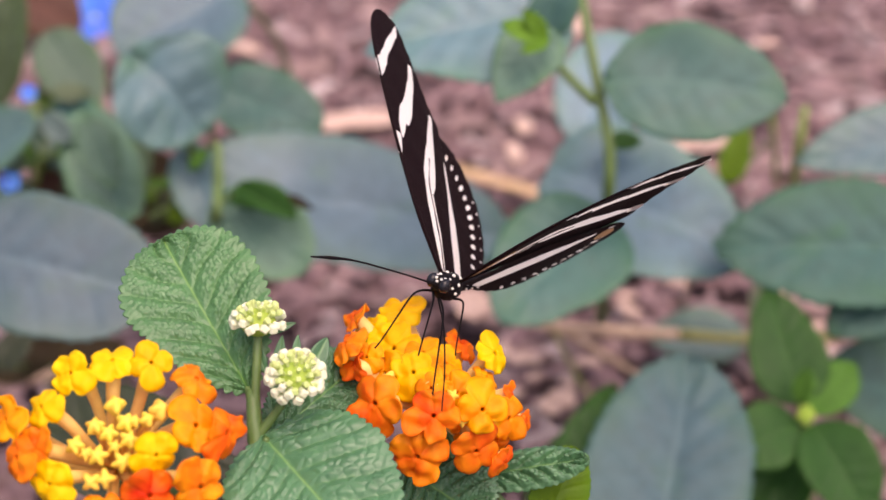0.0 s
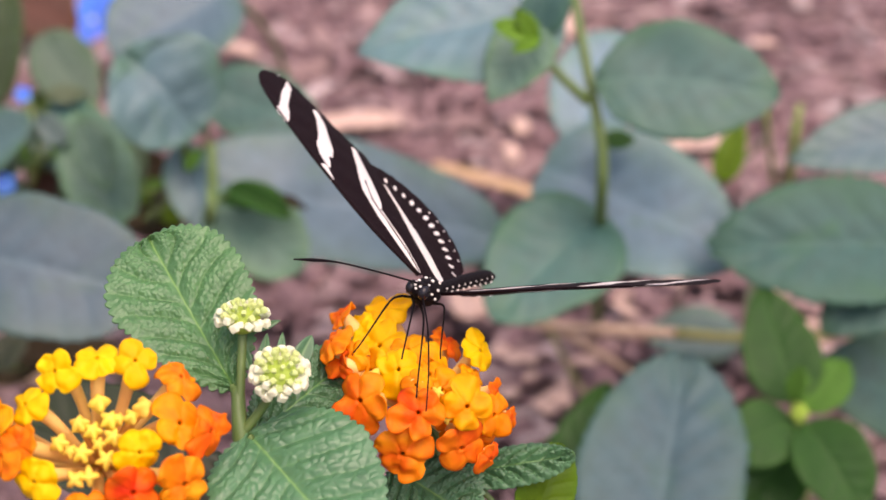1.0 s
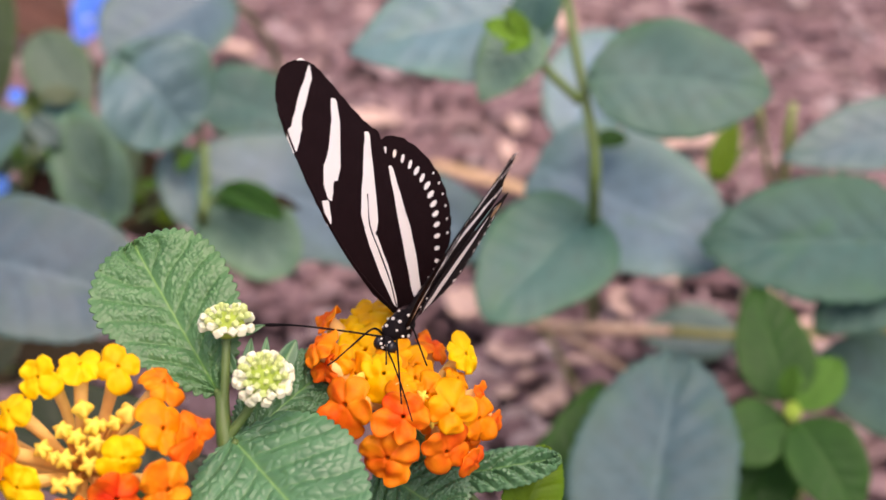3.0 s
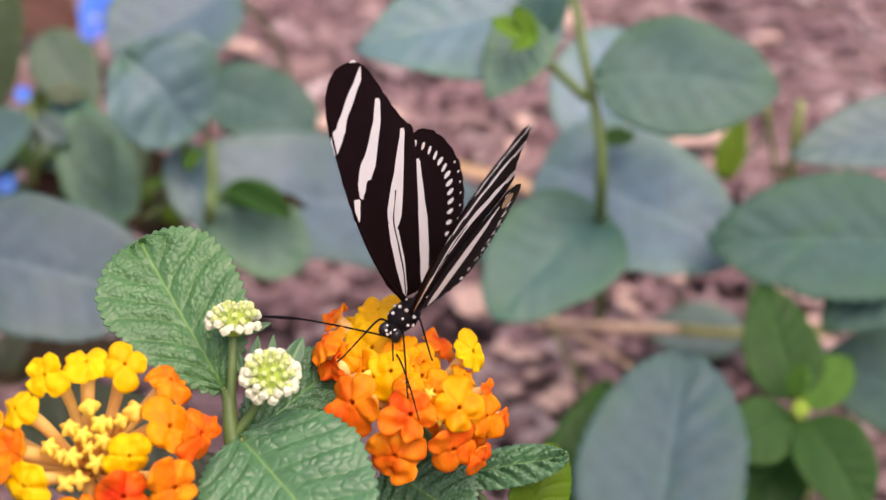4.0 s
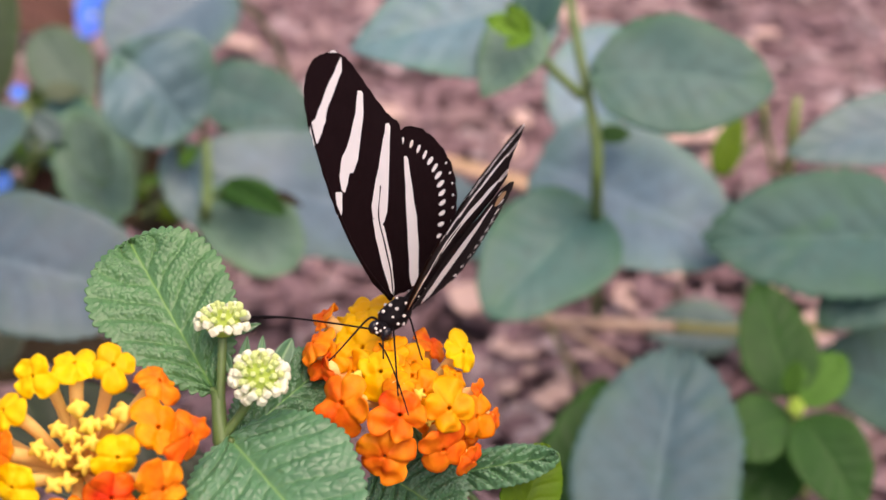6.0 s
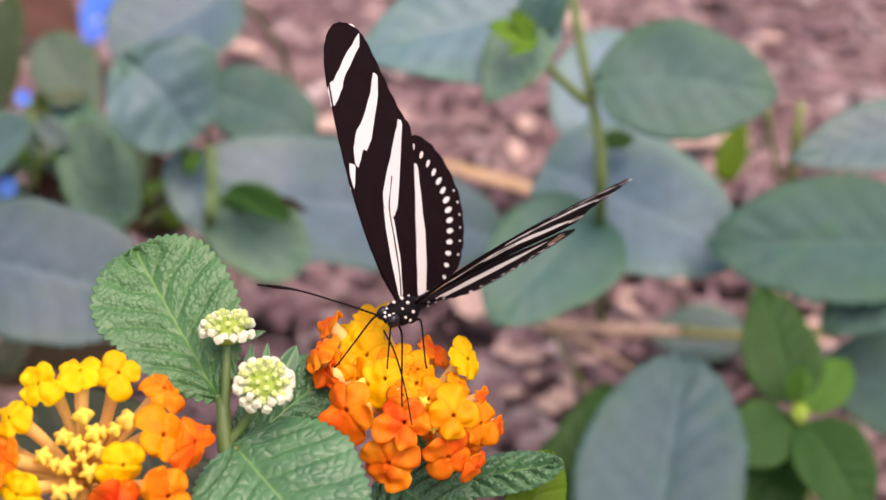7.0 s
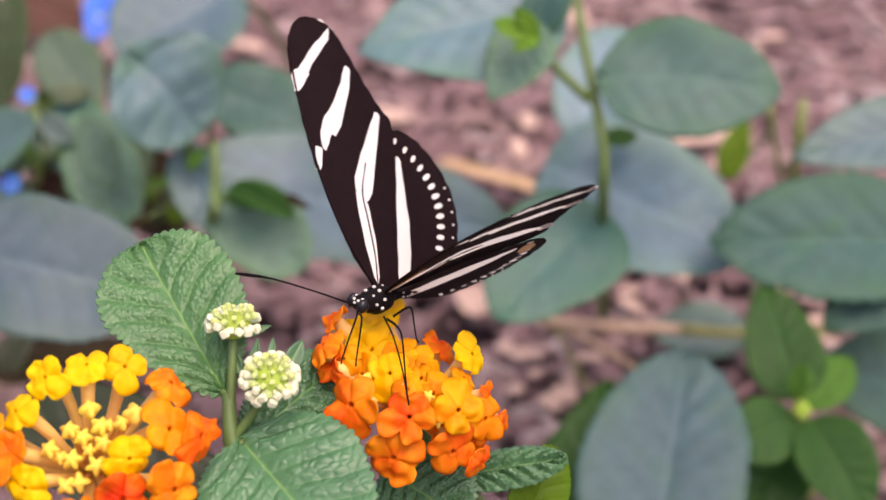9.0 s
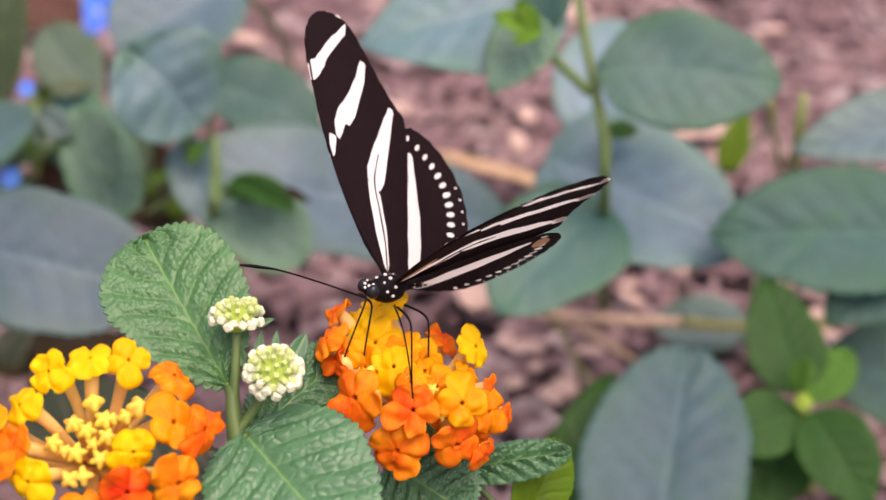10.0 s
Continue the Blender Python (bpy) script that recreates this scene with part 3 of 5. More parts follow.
leaf(pc, (0.1531, 0.4084, 0.0575), (0.1149, 0.407, 0.0749), 0.0318, GREEN_TEAL, **LOW)
leaf(pc, (0.097, 0.369, 0.0891), (0.0987, 0.3709, 0.0984), 0.0055, GREEN_YOUNG, **LOW)

pd = plant((0.0809, 0.4111, 0), "low plant with one broad blue-green leaf")
stem(pd, [(0.0761, 0.3421, 0.0626), (0.0763, 0.3461, 0.0494), (0.0775, 0.3848, 0)], [0.0015, 0.0017, 0.002], STEM)
leaf(pd, (0.0504, 0.3144, 0.0545), (0.0681, 0.3722, 0.1046), 0.0439, GREEN_DEEP, a=0.62, b=0.56, quilt=0.0012, ribs=9, **LOW)
leaf(pd, (0.0316, 0.3577, 0.0495), (0.0497, 0.3929, 0.0805), 0.0201, GREEN_DARK, quilt=0.0011, **LOW)
leaf(pd, (0.0267, 0.3671, 0.0458), (0.0367, 0.3856, 0.0679), 0.0129, GREEN_DARK, quilt=0.0011, **LOW)
leaf(pd, (0.1099, 0.5035, 0.022), (0.0751, 0.5047, 0.0242), 0.0215, GREEN_SHADE, **LOW)

pe = plant((-0.1048, 0.5294, 0), "leafy plant with a broad dull blue-grey leaf")
stem(pe, [(-0.0668, 0.4401, 0.1322), (-0.0667, 0.4338, 0.1213), (-0.069, 0.4366, 0.1063), (-0.0969, 0.5887, 0)], [0.0012, 0.0016, 0.0017, 0.002], STEM)
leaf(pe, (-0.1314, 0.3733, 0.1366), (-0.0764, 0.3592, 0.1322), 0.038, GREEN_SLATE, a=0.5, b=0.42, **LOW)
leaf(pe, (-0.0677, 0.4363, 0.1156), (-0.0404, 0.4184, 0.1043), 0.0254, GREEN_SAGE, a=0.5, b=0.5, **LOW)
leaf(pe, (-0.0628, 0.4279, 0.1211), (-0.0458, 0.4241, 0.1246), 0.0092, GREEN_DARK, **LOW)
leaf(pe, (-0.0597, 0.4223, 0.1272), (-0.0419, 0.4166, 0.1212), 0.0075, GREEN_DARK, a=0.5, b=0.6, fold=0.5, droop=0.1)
leaf(pe, (-0.0471, 0.4281, 0.1215), (-0.0381, 0.422, 0.1209), 0.003, BROWN_BIT_GAP_SHADE, **LOW)
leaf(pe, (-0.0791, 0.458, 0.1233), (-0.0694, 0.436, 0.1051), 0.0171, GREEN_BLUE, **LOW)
leaf(pe, (-0.1343, 0.4125, 0.0704), (-0.1245, 0.4192, 0.0816), 0.0100, OLIVE_GAP_SHADE, **LOW)
# dark pieces painting the shade below the broad leaf
leaf(pe, (-0.1456, 0.4393, 0.0509), (-0.1221, 0.4447, 0.0603), 0.0163, BROWN_BIT_GAP_SHADE, **LOW)

leaf(pe, (-0.1319, 0.4320, 0.0641), (-0.1150, 0.4330, 0.0654), 0.0100, BROWN_BIT_GAP_SHADE, **LOW)
leaf(pe, (-0.1176, 0.4149, 0.0716), (-0.0971, 0.4179, 0.0765), 0.011, BROWN_BIT_GAP_SHADE, **LOW)

pf = plant((-0.1416, 0.6171, 0), "leafy plant with rounded green leaves and blue flowers")
stem(pf, [(-0.0776, 0.4516, 0.1322), (-0.0765, 0.455, 0.118), (-0.0768, 0.4692, 0.1026), (-0.101, 0.6122, 0)], [0.0014, 0.0016, 0.0016, 0.0018], STEM)
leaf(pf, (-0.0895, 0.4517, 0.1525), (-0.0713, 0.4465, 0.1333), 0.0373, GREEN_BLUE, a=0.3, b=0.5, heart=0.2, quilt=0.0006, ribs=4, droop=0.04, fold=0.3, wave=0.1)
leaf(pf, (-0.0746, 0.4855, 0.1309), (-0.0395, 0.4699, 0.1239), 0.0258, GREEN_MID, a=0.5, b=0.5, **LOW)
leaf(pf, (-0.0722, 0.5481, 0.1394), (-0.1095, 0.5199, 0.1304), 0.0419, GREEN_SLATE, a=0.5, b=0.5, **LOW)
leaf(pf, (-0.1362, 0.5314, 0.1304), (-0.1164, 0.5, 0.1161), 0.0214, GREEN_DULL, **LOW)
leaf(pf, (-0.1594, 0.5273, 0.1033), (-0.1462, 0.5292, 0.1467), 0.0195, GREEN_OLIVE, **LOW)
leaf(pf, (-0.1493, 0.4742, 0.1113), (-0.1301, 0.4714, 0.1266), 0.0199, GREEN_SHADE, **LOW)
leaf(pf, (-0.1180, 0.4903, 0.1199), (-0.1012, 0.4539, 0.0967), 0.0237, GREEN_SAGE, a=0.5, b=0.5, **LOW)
leaf(pf, (-0.1342, 0.4977, 0.112), (-0.1207, 0.4808, 0.1028), 0.013, GREEN_SHADE, **LOW)
leaf(pf, (-0.1286, 0.5015, 0.1185), (-0.1124, 0.4886, 0.1164), 0.0112, GREEN_MID, **LOW)
leaf(pf, (-0.1361, 0.4944, 0.1063), (-0.141, 0.4808, 0.1028), 0.0093, GREEN_YOUNG, **LOW)
leaf(pf, (-0.1333, 0.4939, 0.1055), (-0.1253, 0.4831, 0.1068), 0.0048, GREEN_BRIGHT, **LOW)
leaf(pf, (-0.1271, 0.4977, 0.092), (-0.1173, 0.4841, 0.0884), 0.0095, GREEN_OLIVE, **LOW)
stem(pf, [(-0.1345, 0.4946, 0.1166), (-0.1315, 0.489, 0.1069), (-0.135, 0.4888, 0.0966), (-0.1755, 0.6171, 0)], [0.0008, 0.0011, 0.0012, 0.0014], STEM_PALE)
leaf(pf, (-0.1022, 0.4957, 0.0886), (-0.1154, 0.4953, 0.108), 0.0207, GREEN_DULL, **LOW)
leaf(pf, (-0.1127, 0.5027, 0.1107), (-0.1229, 0.4991, 0.1145), 0.0113, GREEN_YOUNG, **LOW)
leaf(pf, (-0.1405, 0.4986, 0.0936), (-0.1323, 0.4963, 0.1096), 0.0086, GREEN_YOUNG, **LOW)
leaf(pf, (-0.1539, 0.4957, 0.0886), (-0.1361, 0.4841, 0.0884), 0.0132, GREEN_OLIVE, **LOW)
leaf(pf, (-0.1078, 0.5125, 0.0776), (-0.09, 0.5134, 0.0793), 0.0091, GREEN_YOUNG, **LOW)
stem(pf, [(-0.1395, 0.5091, 0.1119), (-0.1347, 0.5034, 0.1019), (-0.1405, 0.5134, 0.0793), (-0.1707, 0.6171, 0)], [0.001, 0.0013, 0.0014, 0.0016], STEM)
stem(pf, [(-0.1679, 0.7492, 0.0477), (-0.1706, 0.7424, 0.0358), (-0.1821, 0.7685, 0)], [0.001, 0.0013, 0.0015], STEM_PALE)
leaf(pf, (-0.1548, 0.5648, 0.1313), (-0.1313, 0.5597, 0.1222), 0.024, RUST, **LOW)
leaf(pf, (-0.1401, 0.4989, 0.0873), (-0.1269, 0.5007, 0.0901), 0.011, RUST, **LOW)
leaf(pf, (-0.1393, 0.5170, 0.1085), (-0.1275, 0.5195, 0.1126), 0.009, GREEN_LIME, **LOW)
leaf(pe, (-0.1015, 0.5035, 0.0845), (-0.0889, 0.4972, 0.0734), 0.008, GREEN_LIME, **LOW)
leaf(pf, (-0.1108, 0.4631, 0.1307), (-0.1015, 0.4517, 0.1109), 0.0129, GREEN_SAGE, **LOW)
leaf(pf, (-0.1287, 0.4793, 0.1231), (-0.1186, 0.4751, 0.1157), 0.0091, GREEN_SHADE, **LOW)
leaf(pf, (-0.1385, 0.4785, 0.1218), (-0.1269, 0.4756, 0.1167), 0.0083, GREEN_SAGE, **LOW)
leaf(pf, (-0.1295, 0.4964, 0.1226), (-0.1161, 0.4972, 0.1238), 0.0071, GREEN_OLIVE, **LOW)
leaf(pf, (-0.1374, 0.4786, 0.1120), (-0.1407, 0.4731, 0.1026), 0.0080, GREEN_DULL, **LOW)
leaf(pf, (-0.1029, 0.4856, 0.1136), (-0.1037, 0.4769, 0.0986), 0.0074, GREEN_OLIVE, **LOW)
leaf(pf, (-0.0891, 0.4369, 0.1091), (-0.0951, 0.4356, 0.1069), 0.0034, BROWN_BIT_GAP_SHADE, **LOW)
# near-black blade painting a shaded hole in the foliage
leaf(pf, (-0.0902, 0.4814, 0.0961), (-0.0955, 0.4750, 0.0852), 0.0056, OLIVE_GAP_SHADE, **LOW)
leaf(pf, (-0.0762, 0.4442, 0.1215), (-0.0716, 0.4475, 0.1271), 0.0044, GREEN_YOUNG, **LOW)
# dark blades added as painted shade in the gaps between leaves
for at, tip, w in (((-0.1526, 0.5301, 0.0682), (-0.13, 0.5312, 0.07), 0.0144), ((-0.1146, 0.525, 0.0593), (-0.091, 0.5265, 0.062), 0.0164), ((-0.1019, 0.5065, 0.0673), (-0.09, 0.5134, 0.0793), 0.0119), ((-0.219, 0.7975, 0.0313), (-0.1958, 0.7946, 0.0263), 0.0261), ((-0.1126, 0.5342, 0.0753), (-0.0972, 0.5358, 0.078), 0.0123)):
    leaf(pf, at, tip, w, BROWN_BIT_GAP_SHADE, **LOW)


def blue_flower(parent, at, size):
    """A loose five-petalled blue flower."""
    fl = None
    for k in range(5):
        bm = leaf_bm(size, size * 0.8, 8, 6, a=0.7, b=0.3, fold=0.1, droop=0.15)
        m = Matrix.Translation(at) @ pose(0, 0, 0, 55, 0, 0) @ pose(0, 0, 0, 15, 0, 72 * k + 20)
        if fl is None:
            fl = part("flower", ball_bm(bmesh.new(), (0, 0, 0), (size * 0.15,) * 3, seg=8, rings=6), LIME, parent, "small blue flower", Matrix.Translation(at))
        part("petal", bm, BLUE, fl, "", m)
    return fl


blue_flower(pf, (-0.1597, 0.7522, 0.0529), 0.0155)
blue_flower(pf, (-0.1663, 0.7396, 0.051), 0.0115)
blue_flower(pf, (-0.1279, 0.4659, 0.1369), 0.0028)
blue_flower(pf, (-0.1388, 0.4699, 0.1039), 0.0036)
blue_flower(pf, (-0.1105, 0.7526, 0.0536), 0.006)

for green in (pa, pb, pc, pd, pe, pf):
    petioles(green)

# ---- the flowering lantana in front ----
lantana = thing("lantana", (-0.0491, 0.295, 0), "lantana shrub with orange and yellow flower heads", "shrub")
NODE = (-0.0273, 0.195, 0.2058)
stem(lantana, [(-0.0279, 0.1998, 0.211), (-0.0273, 0.195, 0.2058), (-0.0261, 0.1923, 0.197), (-0.0252, 0.196, 0.1694), (-0.033, 0.295, 0)], [0.001, 0.0012, 0.0014, 0.0018, 0.0024], STEM, "stem")


def floret_bm(depth, radius, lobes, seed, droop=0.35):
    """One floret along +z with its base at z = -depth: slim tube and a flat limb of round, ruffled lobes round a small throat."""
    bm = bmesh.new()
    lay = bm.verts.layers.float.new("vein")
    rnd = random.Random(seed)
    bend = Vector((rnd.uniform(-1, 1), rnd.uniform(-1, 1), 0)) * depth * 0.06
    tube_bm([(0, 0, -depth), Vector((0, 0, -depth * 0.5)) + bend, (0, 0, -radius * 0.12)], [0.0007, 0.0009, 0.0012], 12, 5, bm, 1, cap=False)
    first = rnd.uniform(0, 6.28)
    marks = [2 * math.pi * k / lobes + rnd.uniform(-0.16, 0.16) for k in range(lobes)]
    reach = [rnd.uniform(0.84, 1.0) for _ in range(lobes)]
    reach[0] = 1.13
    tip = [rnd.uniform(-0.7, 1.7) * droop for _ in range(lobes)]
    shade = [rnd.uniform(-0.6, 0.6) for _ in range(lobes)]
    notch = rnd.uniform(0.6, 0.78)
    spokes, rings = 60, 9
    rows = []
    for i in range(rings + 1):
        u = i / rings
        row = []
        for j in range(spokes):
            th = 2 * math.pi * j / spokes
            gaps = [abs((th - m + math.pi) % (2 * math.pi) - math.pi) for m in marks]
            k = min(range(lobes), key=lambda n: gaps[n])
            off = min(1.0, gaps[k] / (math.pi / lobes))
            full = max(0.0, 1 - off ** 2.6)
            r = radius * u * (1 + (reach[k] * (notch + (1 - notch) * full ** 0.5) - 1) * u ** 0.8)
            z = -tip[k] * radius * u * u * (1 - 0.4 * off) - 0.1 * radius * u * off ** 3
            z += 0.3 * radius * u * noise.noise(Vector((2.4 * math.cos(th) * u, 2.4 * math.sin(th) * u, seed * 1.7))) + 0.05 * radius * (1 - off * off) * math.sin(math.pi * u)
            if i == 0:
                r, z = radius * 0.05, -radius * 0.06
            elif i == 1:
                r, z = radius * 0.13, radius * 0.045
            a = th + first
            v = bm.verts.new((r * math.cos(a), r * math.sin(a), z))
            v[lay] = max(0.0, min(1.0, u * 0.8 - 0.05 + 0.8 * shade[k] * (1 - 0.5 * off) + 0.95 * noise.noise(Vector((1.8 * math.cos(th) * u, 1.8 * math.sin(th) * u, seed * 0.7 + 9)))))
            row.append(v)
        rows.append(row)
    for i, (r0, r1) in enumerate(zip(rows, rows[1:])):
        for j in range(spokes):
            fc = bm.faces.new((r0[j], r1[j], r1[(j + 1) % spokes], r0[(j + 1) % spokes]))
            fc.material_index = 0
    return bm


def floret(head, centre, at, radius, colour, turn=0.0, lean=(0, 0, 0), lobes=4):
    centre, at = Vector(centre), Vector(at)
    axis = (at - centre).normalized() + Vector(lean)
    depth = (at - centre).length
    bm = floret_bm(depth * 0.92, radius * 1.1, lobes, len(PLACE))
    z = axis.normalized()
    # tube meets the head's middle although the limb leans
    back = (centre - at).normalized()
    q = Vector((0, 0, 1)).rotation_difference(z)
    m = Matrix.Translation(at) @ q.to_matrix().to_4x4() @ Matrix.Rotation(radians(turn), 4, "Z")
    # bend the tube back onto the line to the centre
    inv = m.inverted()
    for v in bm.verts:
        d = -v.co.z - radius * 0.55
        if d > 0:
            k = min(1.0, d / (depth * 0.92 - radius * 0.55 + 1e-6))
            line = inv @ (at + back * (-v.co.z))
            v.co += Vector((line.x, line.y, 0)) * min(1.0, k * 1.6)
    ob = part("floret", bm, [colour, TUBE], head, "", m)
    so = ob.modifiers.new("thickness", "SOLIDIFY")
    so.thickness = 0.00016
    return ob


def closed_floret(head, centre, at, size, turn=0.0):
    """An unopened floret: a tube ending in a pinched star."""
    centre, at = Vector(centre), Vector(at)
    bm = bmesh.new()
    bm.verts.layers.float.new("vein")
    prof = [(-1.0, 0.28, 0), (-0.5, 0.32, 0), (-0.16, 0.4, 0.0), (-0.06, 0.75, 0.35), (0.02, 1.0, 0.55), (0.09, 0.85, 0.5), (0.15, 0.45, 0.3), (0.17, 0.12, 0)]
    depth = (at - centre).length
    rows = []
    for z, r, star in prof:
        row = []
        for j in range(20):
            th = 2 * math.pi * j / 20
            k = 1 + star * (math.cos(5 * th) if turn > 50 else math.cos(4 * th)) * 0.62
            hgt = z * depth if z < -0.2 else z * size * 7
            row.append(bm.verts.new((size * r * k * math.cos(th), size * r * k * math.sin(th), hgt)))
        rows.append(row)
    for i, (r0, r1) in enumerate(zip(rows, rows[1:])):
        for j in range(20):
            fc = bm.faces.new((r0[j], r0[(j + 1) % 20], r1[(j + 1) % 20], r1[j]))
            fc.material_index = 0 if i >= 2 else 1
    bm.faces.new(rows[-1])
    q = Vector((0, 0, 1)).rotation_difference((at - centre).normalized())
    m = Matrix.Translation(at) @ q.to_matrix().to_4x4() @ Matrix.Rotation(radians(turn), 4, "Z")
    return part("closed_floret", bm, [BUD_YELLOW, TUBE], head, "", m)


def flower_head(centre, label, stalk):
    bm = ball_bm(bmesh.new(), (0, 0, 0), (0.0022, 0.0022, 0.002), knob=0.2)
    head = part("flower_head", bm, STEM_PALE, lantana, label, Matrix.Translation(centre))
    part("flower_stalk", tube_bm(stalk, [0.0009, 0.001, 0.0011], 8), STEM, lantana)
    return head


C1 = (-0.047, 0.19, 0.204)
h1 = flower_head(C1, "open flower head with a ring of yellow and orange florets", [C1, (-0.0435, 0.1902, 0.1934), (-0.0302, 0.1927, 0.1837)])
for at, spread, colour, lean, lobes in (
    ((-0.0511, 0.1878, 0.2221), 0.0030, YELLOW, (-0.3, -0.9, 0.1), 4),
    ((-0.0458, 0.1908, 0.2223), 0.0029, YELLOW, (0, -0.35, 0.35), 4),
    ((-0.0404, 0.1906, 0.2220), 0.0031, YELLOW, (0.2, -0.7, 0.1), 4),
    ((-0.0549, 0.1846, 0.2187), 0.0029, YELLOW, (-0.3, -0.7, 0.2), 4),
    ((-0.0345, 0.1919, 0.2184), 0.0031, ORANGE, (0.1, -0.4, 0.3), 5),
    ((-0.0341, 0.1857, 0.2148), 0.0037, GOLD, (0.0, -0.7, 0.2), 4),
    ((-0.0299, 0.1861, 0.2132), 0.0036, ORANGE, (0.5, -0.5, 0.1), 5),
    ((-0.0386, 0.1789, 0.2148), 0.0031, YELLOW, (0.1, -0.95, 0.1), 4),
    ((-0.0529, 0.1766, 0.2117), 0.0032, YELLOW, (-0.1, -0.9, 0.2), 4),
    ((-0.0555, 0.1806, 0.2147), 0.0031, ORANGE, (-0.3, -0.4, 0.3), 4),
    ((-0.0578, 0.1799, 0.2136), 0.0034, ORANGE, (-0.2, -0.6, 0.3), 4),
    ((-0.0601, 0.1850, 0.2163), 0.0033, GOLD, (-0.2, -0.5, 0.3), 4),
    ((-0.0327, 0.1779, 0.2102), 0.0040, ORANGE, (0.2, -0.85, 0.2), 4),
    ((-0.0393, 0.1754, 0.2107), 0.0038, RED_ORANGE, (0, -0.8, 0.3), 5),
    ((-0.0466, 0.1740, 0.2073), 0.0034, ORANGE, (0, -0.7, 0.3), 4),
):
    floret(h1, C1, at, spread, colour, random.uniform(0, 90), lean, lobes)
for at, size in (
    ((-0.0455, 0.1878, 0.2165), 0.0014),
    ((-0.0438, 0.1857, 0.2151), 0.0014),
    ((-0.0479, 0.1851, 0.2149), 0.0013),
    ((-0.0460, 0.1843, 0.2143), 0.0013),
    ((-0.0432, 0.1836, 0.2138), 0.0013),
    ((-0.0394, 0.1874, 0.2160), 0.0015),
    ((-0.0503, 0.1827, 0.2135), 0.0013),
    ((-0.0471, 0.1815, 0.2127), 0.0014),
    ((-0.0438, 0.1809, 0.2121), 0.0014),
    ((-0.0476, 0.1783, 0.2108), 0.0013),
    ((-0.0458, 0.1787, 0.2110), 0.0013),
    ((-0.0410, 0.1862, 0.2153), 0.0011),
    ((-0.0487, 0.1817, 0.2129), 0.0010),
    ((-0.0450, 0.1827, 0.2133), 0.0010),
    ((-0.0427, 0.1859, 0.2152), 0.0010),
):
    closed_floret(h1, C1, at, size * 0.92, random.uniform(0, 90))

C2 = (-0.0013, 0.2167, 0.1943)
h2 = flower_head(C2, "full flower head of orange and golden florets", [C2, (-0.0013, 0.2121, 0.1813), (-0.0075, 0.2015, 0.175)])
for at, spread, colour, lean, lobes in (
    ((-0.0143, 0.2250, 0.2076), 0.0028, ORANGE, (-0.2, -0.4, 0.2), 4),
    ((-0.0111, 0.2246, 0.2061), 0.0029, YELLOW, (0, -0.5, 0.2), 4),
    ((-0.0071, 0.2276, 0.2072), 0.0039, YELLOW, (0, -0.6, 0.2), 4),
    ((-0.0079, 0.2195, 0.2053), 0.0043, YELLOW, (0, -0.7, 0.2), 4),
    ((-0.0152, 0.2153, 0.2089), 0.0032, ORANGE, (-0.2, -0.1, 0.6), 5),
    ((-0.0136, 0.2127, 0.2065), 0.0026, RED_ORANGE, (-0.7, -0.3, 0), 4),
    ((-0.0046, 0.2110, 0.2065), 0.0037, YELLOW, (0, -0.7, 0.4), 4),
    ((0.0031, 0.2232, 0.2036), 0.0029, ORANGE, (0.1, -0.5, 0.2), 4),
    ((0.0083, 0.2184, 0.2051), 0.0033, YELLOW, (0.2, -0.8, 0.2), 5),
    ((0.0004, 0.2167, 0.2043), 0.0032, GOLD, (0.1, -0.5, 0.4), 4),
    ((0.0069, 0.2152, 0.2027), 0.0025, GOLD, (0.2, -0.3, 0.4), 4),
    ((0.0021, 0.2082, 0.2046), 0.0031, GOLD, (0.1, -0.6, 0.4), 5),
    ((-0.0018, 0.2065, 0.2066), 0.0027, GOLD, (0, -0.6, 0.4), 4),
    ((-0.0104, 0.2053, 0.2046), 0.0045, ORANGE, (-0.1, -0.8, 0.1), 5),
    ((-0.0014, 0.2011, 0.2053), 0.0040, ORANGE, (0, -0.85, 0.2), 5),
    ((-0.0039, 0.2000, 0.1985), 0.0044, ORANGE, (-0.1, -0.9, 0), 5),
    ((0.0051, 0.2025, 0.1977), 0.0040, RED_ORANGE, (0.05, -0.9, 0), 4),
    ((0.0096, 0.2044, 0.1941), 0.0028, RED_ORANGE, (0.6, -0.3, -0.2), 4),
    ((0.0060, 0.2040, 0.2044), 0.0039, GOLD, (0, -0.7, 0.2), 4),
    ((0.0102, 0.2075, 0.2003), 0.0035, GOLD, (0.3, -0.6, 0.1), 5),
    ((0.0108, 0.2130, 0.2009), 0.0021, ORANGE, (0.5, -0.3, 0.2), 4),
    ((0.0131, 0.2109, 0.1972), 0.0020, RED_ORANGE, (0.6, -0.2, 0), 4),
    ((-0.0031, 0.2146, 0.2077), 0.0030, GOLD, (0, -0.6, 0.2), 5),
    ((-0.0091, 0.2130, 0.2050), 0.0030, GOLD, (0, -0.6, 0.2), 4),
    ((0.0041, 0.2089, 0.1977), 0.0033, GOLD, (0, -0.6, 0.2), 5),
    ((0.0085, 0.2079, 0.1960), 0.0026, ORANGE, (0, -0.6, 0.2), 4),
    ((0.0002, 0.2127, 0.2044), 0.0030, GOLD, (0, -0.6, 0.2), 5),
    ((-0.0119, 0.2142, 0.2071), 0.0026, GOLD, (0, -0.6, 0.2), 4),
):
    floret(h2, C2, at, spread, colour, random.uniform(0, 90), lean, lobes)
